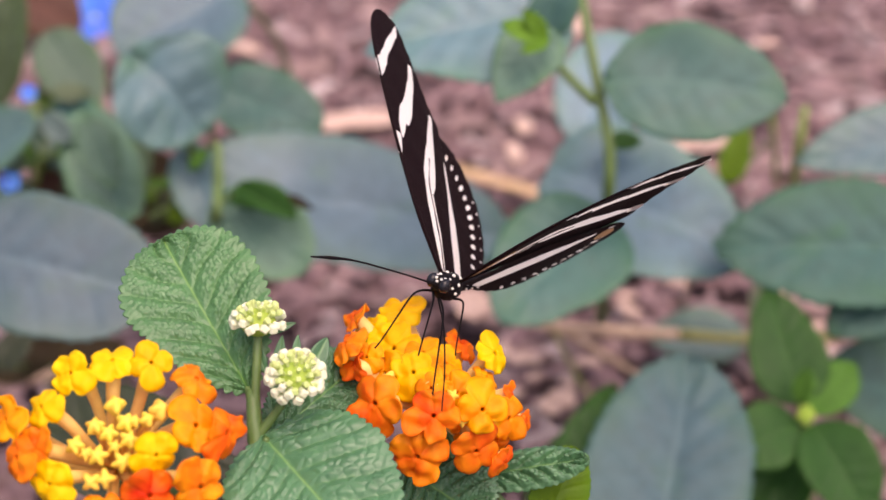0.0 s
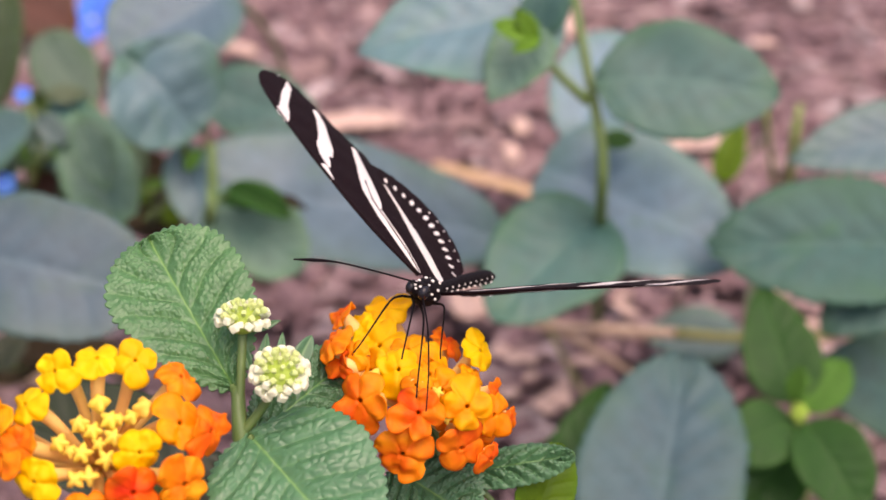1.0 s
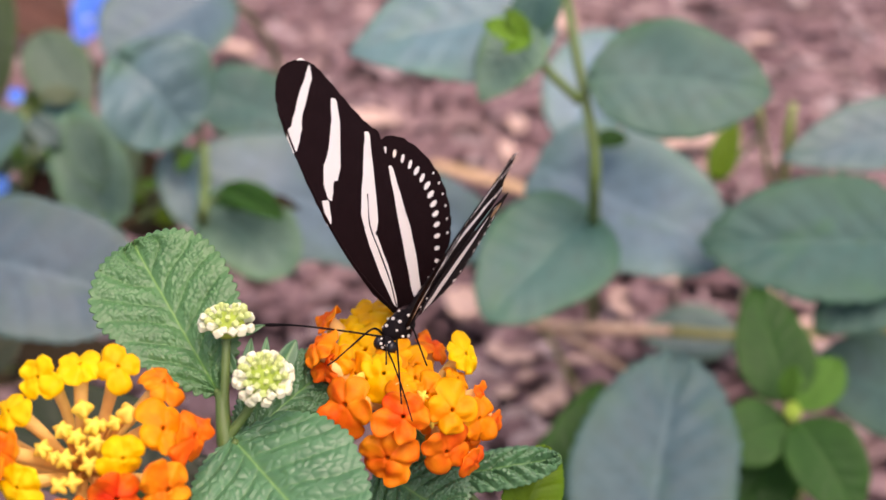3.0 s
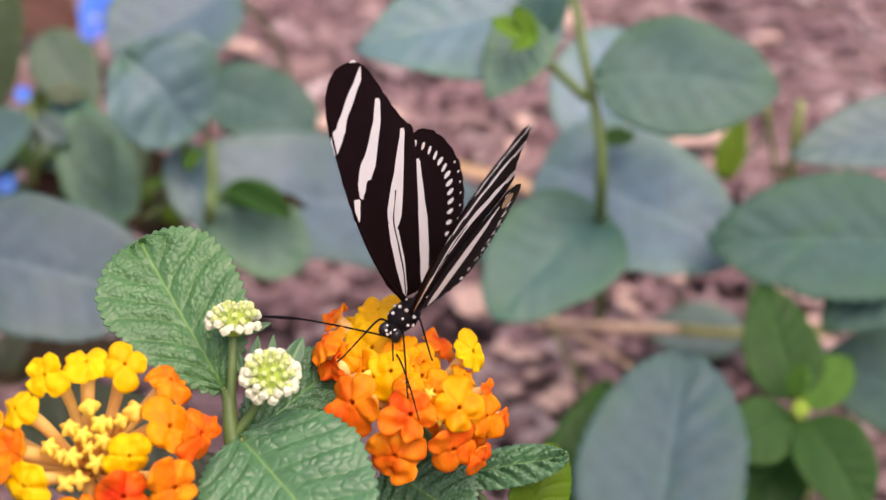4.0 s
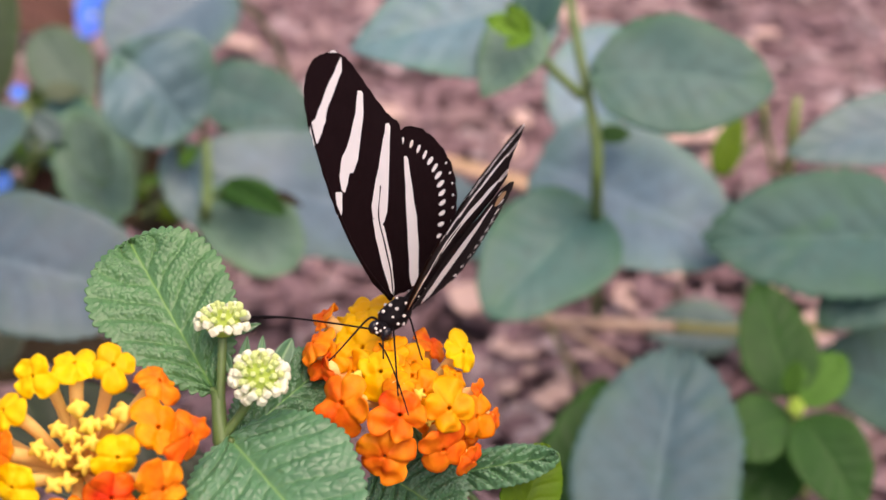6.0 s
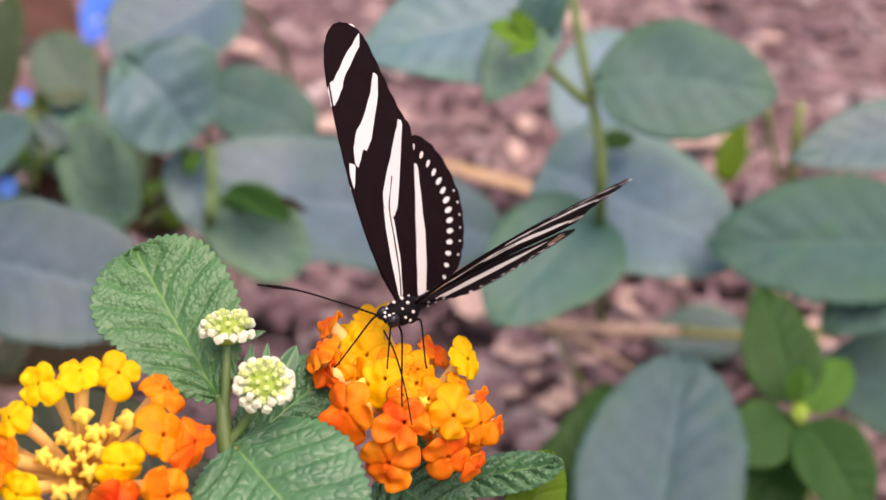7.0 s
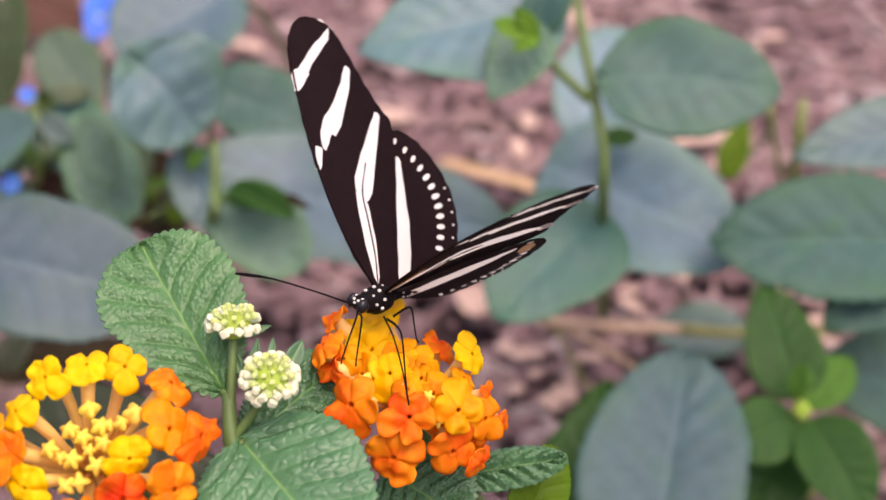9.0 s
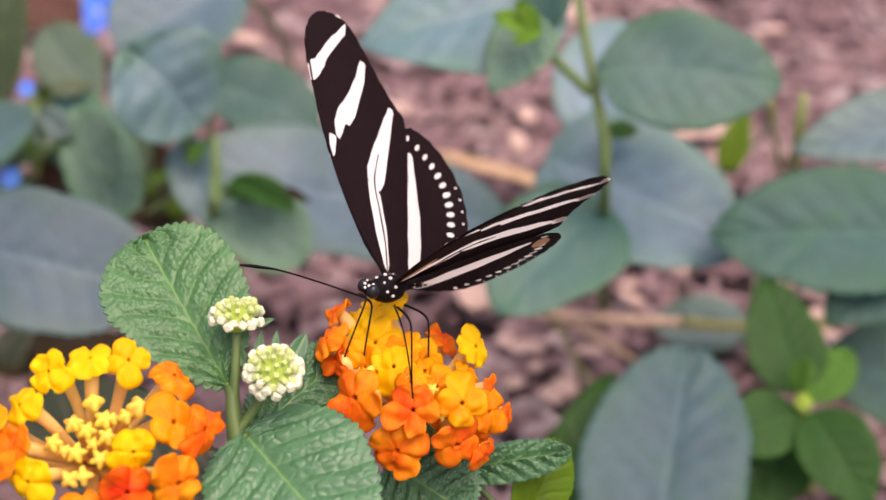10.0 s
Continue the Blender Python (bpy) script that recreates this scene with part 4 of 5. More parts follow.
for at, size in (((0.0014, 0.2055, 0.2059), 0.0009), ((-0.0082, 0.2101, 0.2059), 0.001), ((0.0027, 0.204, 0.2023), 0.0009)):
    closed_floret(h2, C2, at, size, random.uniform(0, 90))


def bud_head(centre, up, size, count, label, stalk, spread=1.0):
    """A dome of tight square cream buds, limey in the middle."""
    core = ball_bm(bmesh.new(), (0, 0, 0), (size * 0.72, size * 0.72, size * 0.5))
    m = frame_of(centre, Vector(up).orthogonal(), up)
    head = part("bud_head", core, BUD_GREEN, lantana, label, m)
    part("flower_stalk", tube_bm(stalk, [0.0007, 0.0007, 0.0008], 8), STEM, lantana)
    for k in range(count):
        f = (k + 0.5) / count
        pol = math.acos(1 - spread * f)
        az = k * 2.39996
        d = Vector((math.sin(pol) * math.cos(az), math.sin(pol) * math.sin(az), math.cos(pol)))
        s = size * (0.08 + 0.098 * f)
        bm = bmesh.new()
        bm.verts.layers.float.new("vein")
        rows = []
        for z, r in ((-3.0, 0.55), (-1.0, 0.7), (-0.2, 1.0), (0.5, 1.0), (0.85, 0.7)):
            rows.append([bm.verts.new((s * r * x, s * r * y, s * z)) for x, y in ((1, 0.7), (0.7, 1), (-0.7, 1), (-1, 0.7), (-1, -0.7), (-0.7, -1), (0.7, -1), (1, -0.7))])
        for r0, r1 in zip(rows, rows[1:]):
            for j in range(8):
                bm.faces.new((r0[j], r0[(j + 1) % 8], r1[(j + 1) % 8], r1[j]))
        bm.faces.new(rows[-1])
        q = Vector((0, 0, 1)).rotation_difference(d)
        spot = Vector((d.x * size, d.y * size, d.z * size * 0.72 + (0.12 * size * math.sin(k * 1.7) if f > 0.4 else 0)))
        lm = m @ Matrix.Translation(spot) @ q.to_matrix().to_4x4() @ Matrix.Rotation(k * 1.1, 4, "Z")
        part("bud", bm, CREAM if f > 0.5 + 0.12 * math.sin(k * 2.1) else LIME, head, "", lm, smooth=False)
    return head


bud_head((-0.0271, 0.2047, 0.2196), (0.03, 0.05, 1.0), 0.0038, 36, "domed head of cream unopened buds", [(-0.0272, 0.2045, 0.2183), (-0.0274, 0.1998, 0.212), (-0.0277, 0.1952, 0.2051)])
bud_head((-0.0212, 0.1965, 0.2154), (0.1, -0.4, 0.9), 0.0040, 46, "round head of cream unopened buds", [(-0.022, 0.1973, 0.2127), (-0.0246, 0.1963, 0.2089), (-0.0273, 0.195, 0.2058)])

# Shade seen between the florets, painted as two near-black leaves below.
leaf(lantana, (-0.0394, 0.2364, 0.1594), (-0.0788, 0.2548, 0.1714), 0.024, OLIVE_GAP_SHADE, (0.1, -0.4, 0.9), False, "leaf coloured near-black for the shade under the flowers", C1, a=0.5, b=0.5)
leaf(lantana, (-0.0281, 0.2305, 0.1692), (-0.0434, 0.2158, 0.1638), 0.0253, OLIVE_GAP_SHADE, (0.1, -0.4, 0.9), False, "leaf coloured near-black for the shade under the flowers", NODE, a=0.5, b=0.5)
UPRIGHT = (0.15, -0.86, 0.5)
leaf(lantana, (-0.0283, 0.1997, 0.2108), (-0.0429, 0.2214, 0.2231), 0.0198, GREEN_FRONT, (0.25, -0.82, 0.55), True, "large toothed wrinkled leaf", NODE, a=0.78, b=0.45, fold=0.12, droop=-0.05)
leaf(lantana, (-0.026, 0.1947, 0.2063), (-0.0096, 0.1748, 0.2007), 0.024, GREEN_WRINKLE, (0.1, -0.55, 0.83), True, "broad glossy wrinkled leaf", NODE, a=0.5, b=0.6, fold=0.1, droop=0.06, quilt=0.0006, cells=14, tooth=0.05)
leaf(lantana, (0.0034, 0.2133, 0.1843), (0.0226, 0.2122, 0.1902), 0.0072, GREEN_WRINKLE, (-0.1, -0.45, 0.9), True, "dark wrinkled leaf curling at its tip", C2, nl=150, nw=90, teeth=18, quilt=0.0012, cells=8, a=0.5, b=0.5, fold=-0.1, droop=0.1)
leaf(lantana, (0.0155, 0.2097, 0.1739), (0.0225, 0.2188, 0.1857), 0.0108, GREEN_LIME, (0.3, -0.9, 0.1), True, "", C2, nl=120, nw=60, teeth=16, tooth=0.04, a=0.5, b=0.45, fold=0.1, droop=0.1, quilt=0.0002, cells=0)
leaf(lantana, (-0.026, 0.2023, 0.2004), (-0.0129, 0.2181, 0.2037), 0.0131, GREEN_WRINKLE, (0.0, -0.8, 0.6), True, "", NODE, a=0.5, b=0.5, fold=0.12, droop=0.0)
leaf(lantana, (-0.0058, 0.2135, 0.1859), (0.0068, 0.2055, 0.182), 0.0171, GREEN_WRINKLE, (0.0, -0.5, 0.86), True, "", C2, a=0.5, b=0.5, fold=0.1, droop=0.05)
for base, tip, w in (((-0.0196, 0.2014, 0.2129), (-0.017, 0.2048, 0.2168), 0.0037), ((-0.0246, 0.2011, 0.2123), (-0.0236, 0.2041, 0.2175), 0.0022), ((-0.0218, 0.2018, 0.2136), (-0.0213, 0.2042, 0.2176), 0.0018), ((-0.0261, 0.2014, 0.2129), (-0.0276, 0.2037, 0.2167), 0.0022), ((-0.0262, 0.2056, 0.2171), (-0.0219, 0.2063, 0.2184), 0.0017)):
    leaf(lantana, base, tip, w * 0.75, GREEN_WRINKLE, UPRIGHT, teeth=4, nl=14, nw=8, quilt=0.0001, thick=0.0002)

# ---- the butterfly ----
mm = 0.001
FORE = [(0, 0.3), (4.7, -1.9), (10.2, -3.1), (20.4, -4.5), (25.8, -4.7), (32.3, -4.4), (38.1, -4.0), (42.0, -2.9), (44.8, -0.8), (45.4, 1.7), (43.9, 4.6),
        (41.8, 6.2), (37.9, 7.6), (32.9, 9.2), (28.9, 10.8), (25.0, 12.3), (15, 9.2), (6.5, 5.6), (1.2, 2.8)]
HIND = [(-0.2, 1.6), (6, 3.6), (14, 6.8), (20, 9.6), (24.6, 12.4), (22.6, 16.4), (17.2, 19.5), (11.3, 20.7), (6.1, 20.0), (1.9, 18.0), (0.1, 15.6), (-1.2, 11.9), (-1.9, 7.1)]
BANDS = [
    [(43.0, 5.1), (41.0, 4.3), (37.5, 0.2), (35.2, -1.6), (33.5, -3.6), (34.1, -4.7), (36.7, -3.8), (37.4, -2.2), (40.1, 0.8)],
    [(36.4, 6.1), (35.5, 6.8), (31.6, 5.1), (25.6, 1.1), (25.5, -0.2), (23.2, -1.8), (24.9, -2.3), (28.0, -1.0), (31.3, 2.4)],
    [(24.3, -3.5), (23.5, -2.5), (20.5, -3.7), (20.5, -4.5)],
    [(28.1, 9.5), (27.1, 10.2), (21.2, 7.3), (13.9, 3.4), (16.1, 1.5), (19.0, 2.4), (24.3, 6.3)],
    [(15.9, 1.3), (13.2, 2.9), (6.0, 2.3), (0.9, 1.2), (1.9, 0.6), (8.9, 0.6)],
]
HIND_BAND = [(20.3, 11.7), (19.4, 12.3), (13.4, 11.4), (7.6, 10.3), (0.9, 8.0), (-1.4, 6.6), (-0.5, 5.2), (4.6, 6.5), (11.6, 8.7)]


def loop(outline, steps=4, ripple=0.0):
    """A smooth closed outline in mm through a few corners."""
    ring = spline([(x, y, 0) for x, y in outline] + [(outline[0][0], outline[0][1], 0)], steps)[:-1]
    return [Vector((p.x + ripple * math.sin(i * 2.7), p.y + ripple * math.sin(i * 1.9))) for i, p in enumerate(ring)]


def oval(x, y, rx, ry, ang):
    return [Vector((x + rx * math.cos(a) * math.cos(ang) - ry * math.sin(a) * math.sin(ang), y + rx * math.cos(a) * math.sin(ang) + ry * math.sin(a) * math.cos(ang)))
            for a in (2 * math.pi * k / 10 for k in range(10))]


def inside(p, ring):
    hit = False
    for a, b in zip(ring, ring[1:] + ring[:1]):
        if (a.y > p.y) != (b.y > p.y) and p.x < (b.x - a.x) * (p.y - a.y) / (b.y - a.y) + a.x:
            hit = not hit
    return hit


def membrane(outline, patches, side, lift):
    """Cuts a wing sheet into its dark part and its pale patches: one bmesh each."""
    pts, edges = [], []
    for ring in [outline] + patches:
        k = len(pts)
        pts += ring
        edges += [(k + i, k + (i + 1) % len(ring)) for i in range(len(ring))]
    xs, ys = [p.x for p in outline], [p.y for p in outline]
    for i in range(int((max(xs) - min(xs)) / 1.6) + 1):
        for j in range(int((max(ys) - min(ys)) / 1.6) + 1):
            q = Vector((min(xs) + 1.6 * i + 0.37, min(ys) + 1.6 * j + 0.41))
            if inside(q, outline):
                pts.append(q)
    vs, _, faces, _, _, _ = geometry.delaunay_2d_cdt(pts, edges, [], 0, 1e-5)
    made = [bmesh.new() for _ in range(len(patches) + 1)]
    seen = [dict() for _ in made]
    for fc in faces:
        c = (vs[fc[0]] + vs[fc[1]] + vs[fc[2]]) / 3
        if not inside(c, outline):
            continue
        which = 0
        for k, ring in enumerate(patches):
            if inside(c, ring):
                which = k + 1
                break
        row = []
        for i in fc:
            if i not in seen[which]:
                x, y = vs[i].x, vs[i].y
                bow = 0.5 * math.sin(math.pi * min(1, max(0, x / 46))) + 0.35 * math.sin(y * 0.33) + 0.05 * math.sin(y * 3.1 - x * 0.9)
                seen[which][i] = made[which].verts.new((side * x * mm, -y * mm, lift + bow * mm))
            row.append(seen[which][i])
        made[which].faces.new(row if side < 0 else row[::-1])
    return made


butterfly = thing("butterfly", Matrix(), "black butterfly with white-striped wings feeding on the flower head", "butterfly")


def wing(side, label):
    bands = [loop(b, 4, 0.07) for b in BANDS]
    sheets = membrane(loop(FORE, 5, 0.07), bands, side, 0.0002)
    fore = part("wing", sheets[0], BLACK, butterfly, label)
    for bm in sheets[1:]:
        part("stripe", bm, WHITE, fore, "white stripe")
    marks = [loop(HIND_BAND, 4, 0.07)]
    # a bowed row of white spots inside the hindwing's edge, and dots along it
    for k in range(14):
        u = k / 13
        r = 0.34 + 0.34 * math.sin(math.pi * (0.15 + 0.7 * u))
        marks.append(oval(22.8 - 22.3 * u, 12.4 + 4.7 * math.sin(math.pi * min(1.0, u * 1.02)) ** 0.8 + 0.9 * u, r * 0.7, r * 1.25, 1.5 * u - 0.9))
    for k in range(6):
        x = 13.5 - 2.1 * k
        marks.append(oval(x, 19.9 - 0.035 * (x - 11) ** 2, 0.19, 0.25, 0))
    sheets = membrane(loop(HIND, 6, 0.1), marks, side, -0.0002)
    part("hindwing", sheets[0], BLACK, fore, "rounded black hindwing")
    part("stripe", sheets[1], WHITE, fore, "white stripe")
    for bm in sheets[2:]:
        part("spot", bm, WHITE, fore)
    bow = [(x, y, 0.5 * math.sin(math.pi * x / 46) + 0.35 * math.sin(y * 0.33) + 0.2) for x, y in ((0.8, 0.9), (5, 1.7), (10, 2.1), (15.5, 2.5), (20, 4.6))]
    part("vein", tube_bm([(side * x * mm, -y * mm, z * mm) for x, y, z in bow], [0.00011, 0.00013, 0.00013, 0.00012, 0.0001], 6, 4), BLACK, fore)
    rim = [(x, y, 0.5 * math.sin(math.pi * x / 46) + 0.35 * math.sin(y * 0.33) + 0.2) for x, y in ((0.3, 0.1), (10, -2.8), (20.4, -4.2), (32, -4.2), (41, -3.0))]
    part("vein", tube_bm([(side * x * mm, -y * mm, z * mm) for x, y, z in rim], [0.0003, 0.0003, 0.00026, 0.0002, 0.0001], 6, 5), BLACK, fore, "thick black leading edge")
    # on the underside the stripes run on to the margin
    for tail in ([(43.6, 4.9), (42.2, 4.4), (43.9, 3.3), (44.7, 3.4), (44.5, 4.4)], [(36.8, 5.9), (35.2, 6.6), (37.4, 7.5), (38.9, 7.1), (38.7, 6.6)],
                 [(28.4, 9.0), (26.8, 10.1), (28.4, 10.9), (29.9, 10.3), (29.9, 9.7)]):
        strip_bm = bmesh.new()
        ring = [strip_bm.verts.new((side * p.x * mm, -p.y * mm, (0.08 + 0.5 * math.sin(math.pi * p.x / 46) + 0.35 * math.sin(p.y * 0.33)) * mm)) for p in loop(tail, 3)]
        bmesh.ops.triangulate(strip_bm, faces=[strip_bm.faces.new(ring)])
        part("stripe", strip_bm, WHITE, fore)
    # tan patch and streaks on the underside
    for outline, name in ((loop([(22.9, 12.6), (22.2, 14.2), (20.2, 15.0), (18.6, 14.2), (19.2, 13.0), (21.4, 12.2)], 3), "tan_patch"),
                          (loop([(0.6, 0.3), (6.0, 0.3), (11.5, -0.4), (11.2, -1.0), (5.6, -0.6), (0.8, -0.3)], 3), "tan_streak")):
        lift = (-0.33 if name == "tan_patch" else 0.06)
        patch = bmesh.new()
        ring = [patch.verts.new((side * p.x * mm, -p.y * mm, (lift + 0.5 * math.sin(math.pi * max(0, p.x) / 46) + 0.35 * math.sin(p.y * 0.33)) * mm)) for p in outline]
        bmesh.ops.triangulate(patch, faces=[patch.faces.new(ring)])
        part(name, patch, OCHRE, fore, "tan mark on the wing underside")
    return fore


wing_a = wing(1, "black forewing and hindwing with white stripes")
wing_b = wing(-1, "black forewing and hindwing with white stripes")

# thorax, abdomen and head; y is forward
tb = ball_bm(bmesh.new(), (0, 0.0003, -0.0009), (0.0021, 0.0037, 0.0023), knob=0.12, seg=20, rings=14)
thorax = part("thorax", tb, BODY_BLACK, butterfly, "black thorax dotted with white")
ab = tube_bm([(0, -0.0022, -0.0008), (0, -0.007, -0.0002), (0, -0.013, 0.0006), (0, -0.0195, 0.0010), (0, -0.0226, 0.001)], [0.0010, 0.0011, 0.0012, 0.0013, 0.0005], 14, 8)
for v in ab.verts:
    v.co.z += 0.00007 * math.sin(v.co.y * 4200)
abdomen = part("abdomen", ab, BODY_BLACK, butterfly, "slender black abdomen with pale dots")
hb = ball_bm(bmesh.new(), (0, 0, 0), (0.0013, 0.0012, 0.0013), knob=0.1)
HEAD = Vector((-0.0008, 0.0050, 0.0))
head = part("head", hb, BODY_BLACK, butterfly, "black head with white dots", Matrix.Translation(HEAD))
for sx in (-1, 1):
    part("eye", ball_bm(bmesh.new(), (0, 0, 0), (0.0009, 0.0011, 0.0012), seg=18, rings=12), EYE_BLACK, head, "glossy black eye", Matrix.Translation(HEAD + Vector((sx * 0.00115, 0.0003, 0.0))))


def dot(parent, at, size):
    part("white_dot", ball_bm(bmesh.new(), (0, 0, 0), (size, size, size * 0.8), seg=8, rings=6), WHITE, parent, "", Matrix.Translation(at))


for x, y, z in ((0.4, 0.9, 0.75), (-0.5, 0.85, 0.8), (0.0, 1.1, 0.3), (0.75, 0.2, 1.0), (-0.75, 0.2, 1.0)):
    dot(head, HEAD + Vector((x, y, z)) * mm, 0.00028)
for ang, y in ((32, 2.3), (-32, 2.3), (78, 2.0), (-78, 2.0), (18, 0.9), (-18, 0.9), (62, 0.5), (-62, 0.5), (98, 0.9), (-98, 0.9), (28, -1.2), (-28, -1.2)):
    s = math.sqrt(max(0.05, 1 - ((y - 0.3) / 3.7) ** 2))
    a = radians(ang)
    dot(thorax, Vector((2.1 * s * math.sin(a), y, -0.9 + 2.3 * s * math.cos(a))) * mm, 0.0003 * (0.62 + 0.5 * abs(math.sin(ang * 1.3 + y * 7))))
for k in range(9):
    y = -4.5 - 1.9 * k
    for ang in (-62, 62, -100, 100):
        r = (1.04 + 0.16 * min(1, k / 4)) * 1.02
        dot(abdomen, Vector((r * math.sin(radians(ang)), y, -0.6 + 0.19 * k + r * math.cos(radians(ang)))) * mm, 0.00022)

antenna = part("antenna", tube_bm([(0, 0, 0), (0, 0.007, 0.0006), (0, 0.014, 0.0009), (0, 0.018, 0.0005), (0, 0.021, 0)], [0.00017, 0.00015, 0.00015, 0.0003, 0.00012], 8, 8), BODY_BLACK, butterfly, "thin black antenna with a clubbed tip")


def leg(reach, knee):
    """A jointed leg along +y: thigh up to the knee, shin, and foot."""
    bm = tube_bm([(0, 0, 0), (0, reach * 0.18, knee * 0.75), (0, reach * 0.34, knee), (0, reach * 0.62, knee * 0.55), (0, reach * 0.88, knee * 0.1), (0, reach, 0)],
                 [0.00022, 0.0002, 0.00016, 0.00014, 0.00012, 0.00013], 8, 4)
    return part("leg", bm, BODY_BLACK, butterfly, "thin black jointed leg")


leg_a, leg_b, leg_c, leg_d = leg(0.0143, 0.0032), leg(0.0226, 0.0022), leg(0.0118, 0.0030), leg(0.0148, 0.0018)
tongue = part("proboscis", tube_bm([(0, 0, 0), (0, 0.007, 0.0014), (0, 0.015, 0.0012), (0, 0.0212, 0)], [0.00016, 0.00013, 0.00012, 0.0001], 8), BODY_BLACK, butterfly, "thin black proboscis reaching into a floret")

# ---- single bark chips on top of the mulch ----
CHIPS = []
for k in range(8):
    cb = bmesh.new()
    made = bmesh.ops.create_cube(cb, size=1.0)
    for v in made["verts"]:
        v.co = Vector((v.co.x * 0.02, v.co.y * 0.008, v.co.z * 0.002)) * (1 + 0.35 * random.uniform(-1, 1))
    bmesh.ops.subdivide_edges(cb, edges=[e for e in cb.edges if e.calc_length() > 0.013], cuts=1)
    for v in cb.verts:
        v.co += Vector((0, random.uniform(-1, 1), random.uniform(-0.6, 0.6))) * 0.0009
    me = bpy.data.meshes.new("bark_chip")
    cb.to_mesh(me)
    cb.free()
    me.materials.append(CHIP)
    CHIPS.append(me)
for k in range(295):
    y = random.uniform(0.42, 1.05)
    ob = new("bark_chip", CHIPS[k % 8])
    ob.parent = ground
    size = random.uniform(0.6, 1.25)
    ob.matrix_basis = pose(random.uniform(-0.36, 0.36), y, random.uniform(0.007, 0.01), random.gauss(0, 7), random.gauss(0, 7), random.uniform(0, 360)) @ Matrix.Diagonal((size, size, 1, 1))

BODY_ROWS = [
    (0.0, 0.00112, 0.22442, 0.21471, 28.4, -8.4, 144.1),
    (0.5, 0.00075, 0.22335, 0.21472, 29.4, -8.5, 145.7),
    (1.0, 0.00015, 0.22319, 0.21401, 25.9, -7.7, 145.9),
    (1.3, -0.0004, 0.22262, 0.21367, 21.6, -6.6, 147),
    (1.5, -0.0009, 0.22225, 0.21295, 19.4, -8.1, 149.3),
    (1.6, -0.00133, 0.22151, 0.21298, 12.3, -8, 147.1),
    (1.8, -0.00252, 0.22086, 0.21057, 0.8, -9.4, 150),
    (2.0, -0.00221, 0.2206, 0.21014, -4.4, -8.2, 150.2),
    (2.3, -0.00214, 0.22057, 0.20982, -9.1, -9, 146.6),
    (2.5, -0.00238, 0.22085, 0.20991, -10.8, -9.6, 147.7),
    (2.6, -0.00237, 0.22097, 0.2099, -8.4, -7.8, 146.7),
    (2.7, -0.0023, 0.22068, 0.20959, -13.8, -6.6, 148.4),
    (3.8, -0.00215, 0.22158, 0.2102, -9.2, -10.8, 147.1),
    (4.0, -0.00234, 0.22183, 0.21063, -10.2, -13, 147.1),
    (4.5, -0.00248, 0.22145, 0.21053, -9.9, -11.9, 146.7),
    (5.0, -0.00181, 0.22154, 0.21006, -10.3, -11.3, 146.9),
    (6.3, -0.00236, 0.22222, 0.21079, -8.5, -12.5, 144.7),
    (6.5, -0.00137, 0.22205, 0.21039, -2.8, -13.6, 143.6),
    (7.0, -0.00141, 0.22267, 0.21243, 10.9, -13.1, 138.3),
    (7.5, -0.00137, 0.22261, 0.21304, 16.9, -13.3, 135.2),
    (7.8, -0.00327, 0.22241, 0.21328, 16.3, -7.6, 135.9),
    (8.0, -0.00544, 0.22242, 0.21284, 11.1, -4.8, 134.2),
    (8.2, -0.00624, 0.22198, 0.21391, 7.3, -1.8, 131.7),
    (8.3, -0.00611, 0.22211, 0.21393, 7.4, -2, 131.8),
    (8.5, -0.00563, 0.22231, 0.21338, 11.4, -2.4, 130.2),
    (8.8, -0.00573, 0.22219, 0.21354, 11.3, -3.6, 130.3),
    (9.0, -0.00652, 0.2238, 0.2129, 12.4, -5.4, 133.3),
    (9.3, -0.00584, 0.2236, 0.2133, 14.1, -5.8, 131.3),
    (9.5, -0.00565, 0.22377, 0.21337, 15.4, -5.9, 130.9),
    (10.0, -0.00528, 0.22393, 0.21366, 16.5, -2.3, 131.5),
]
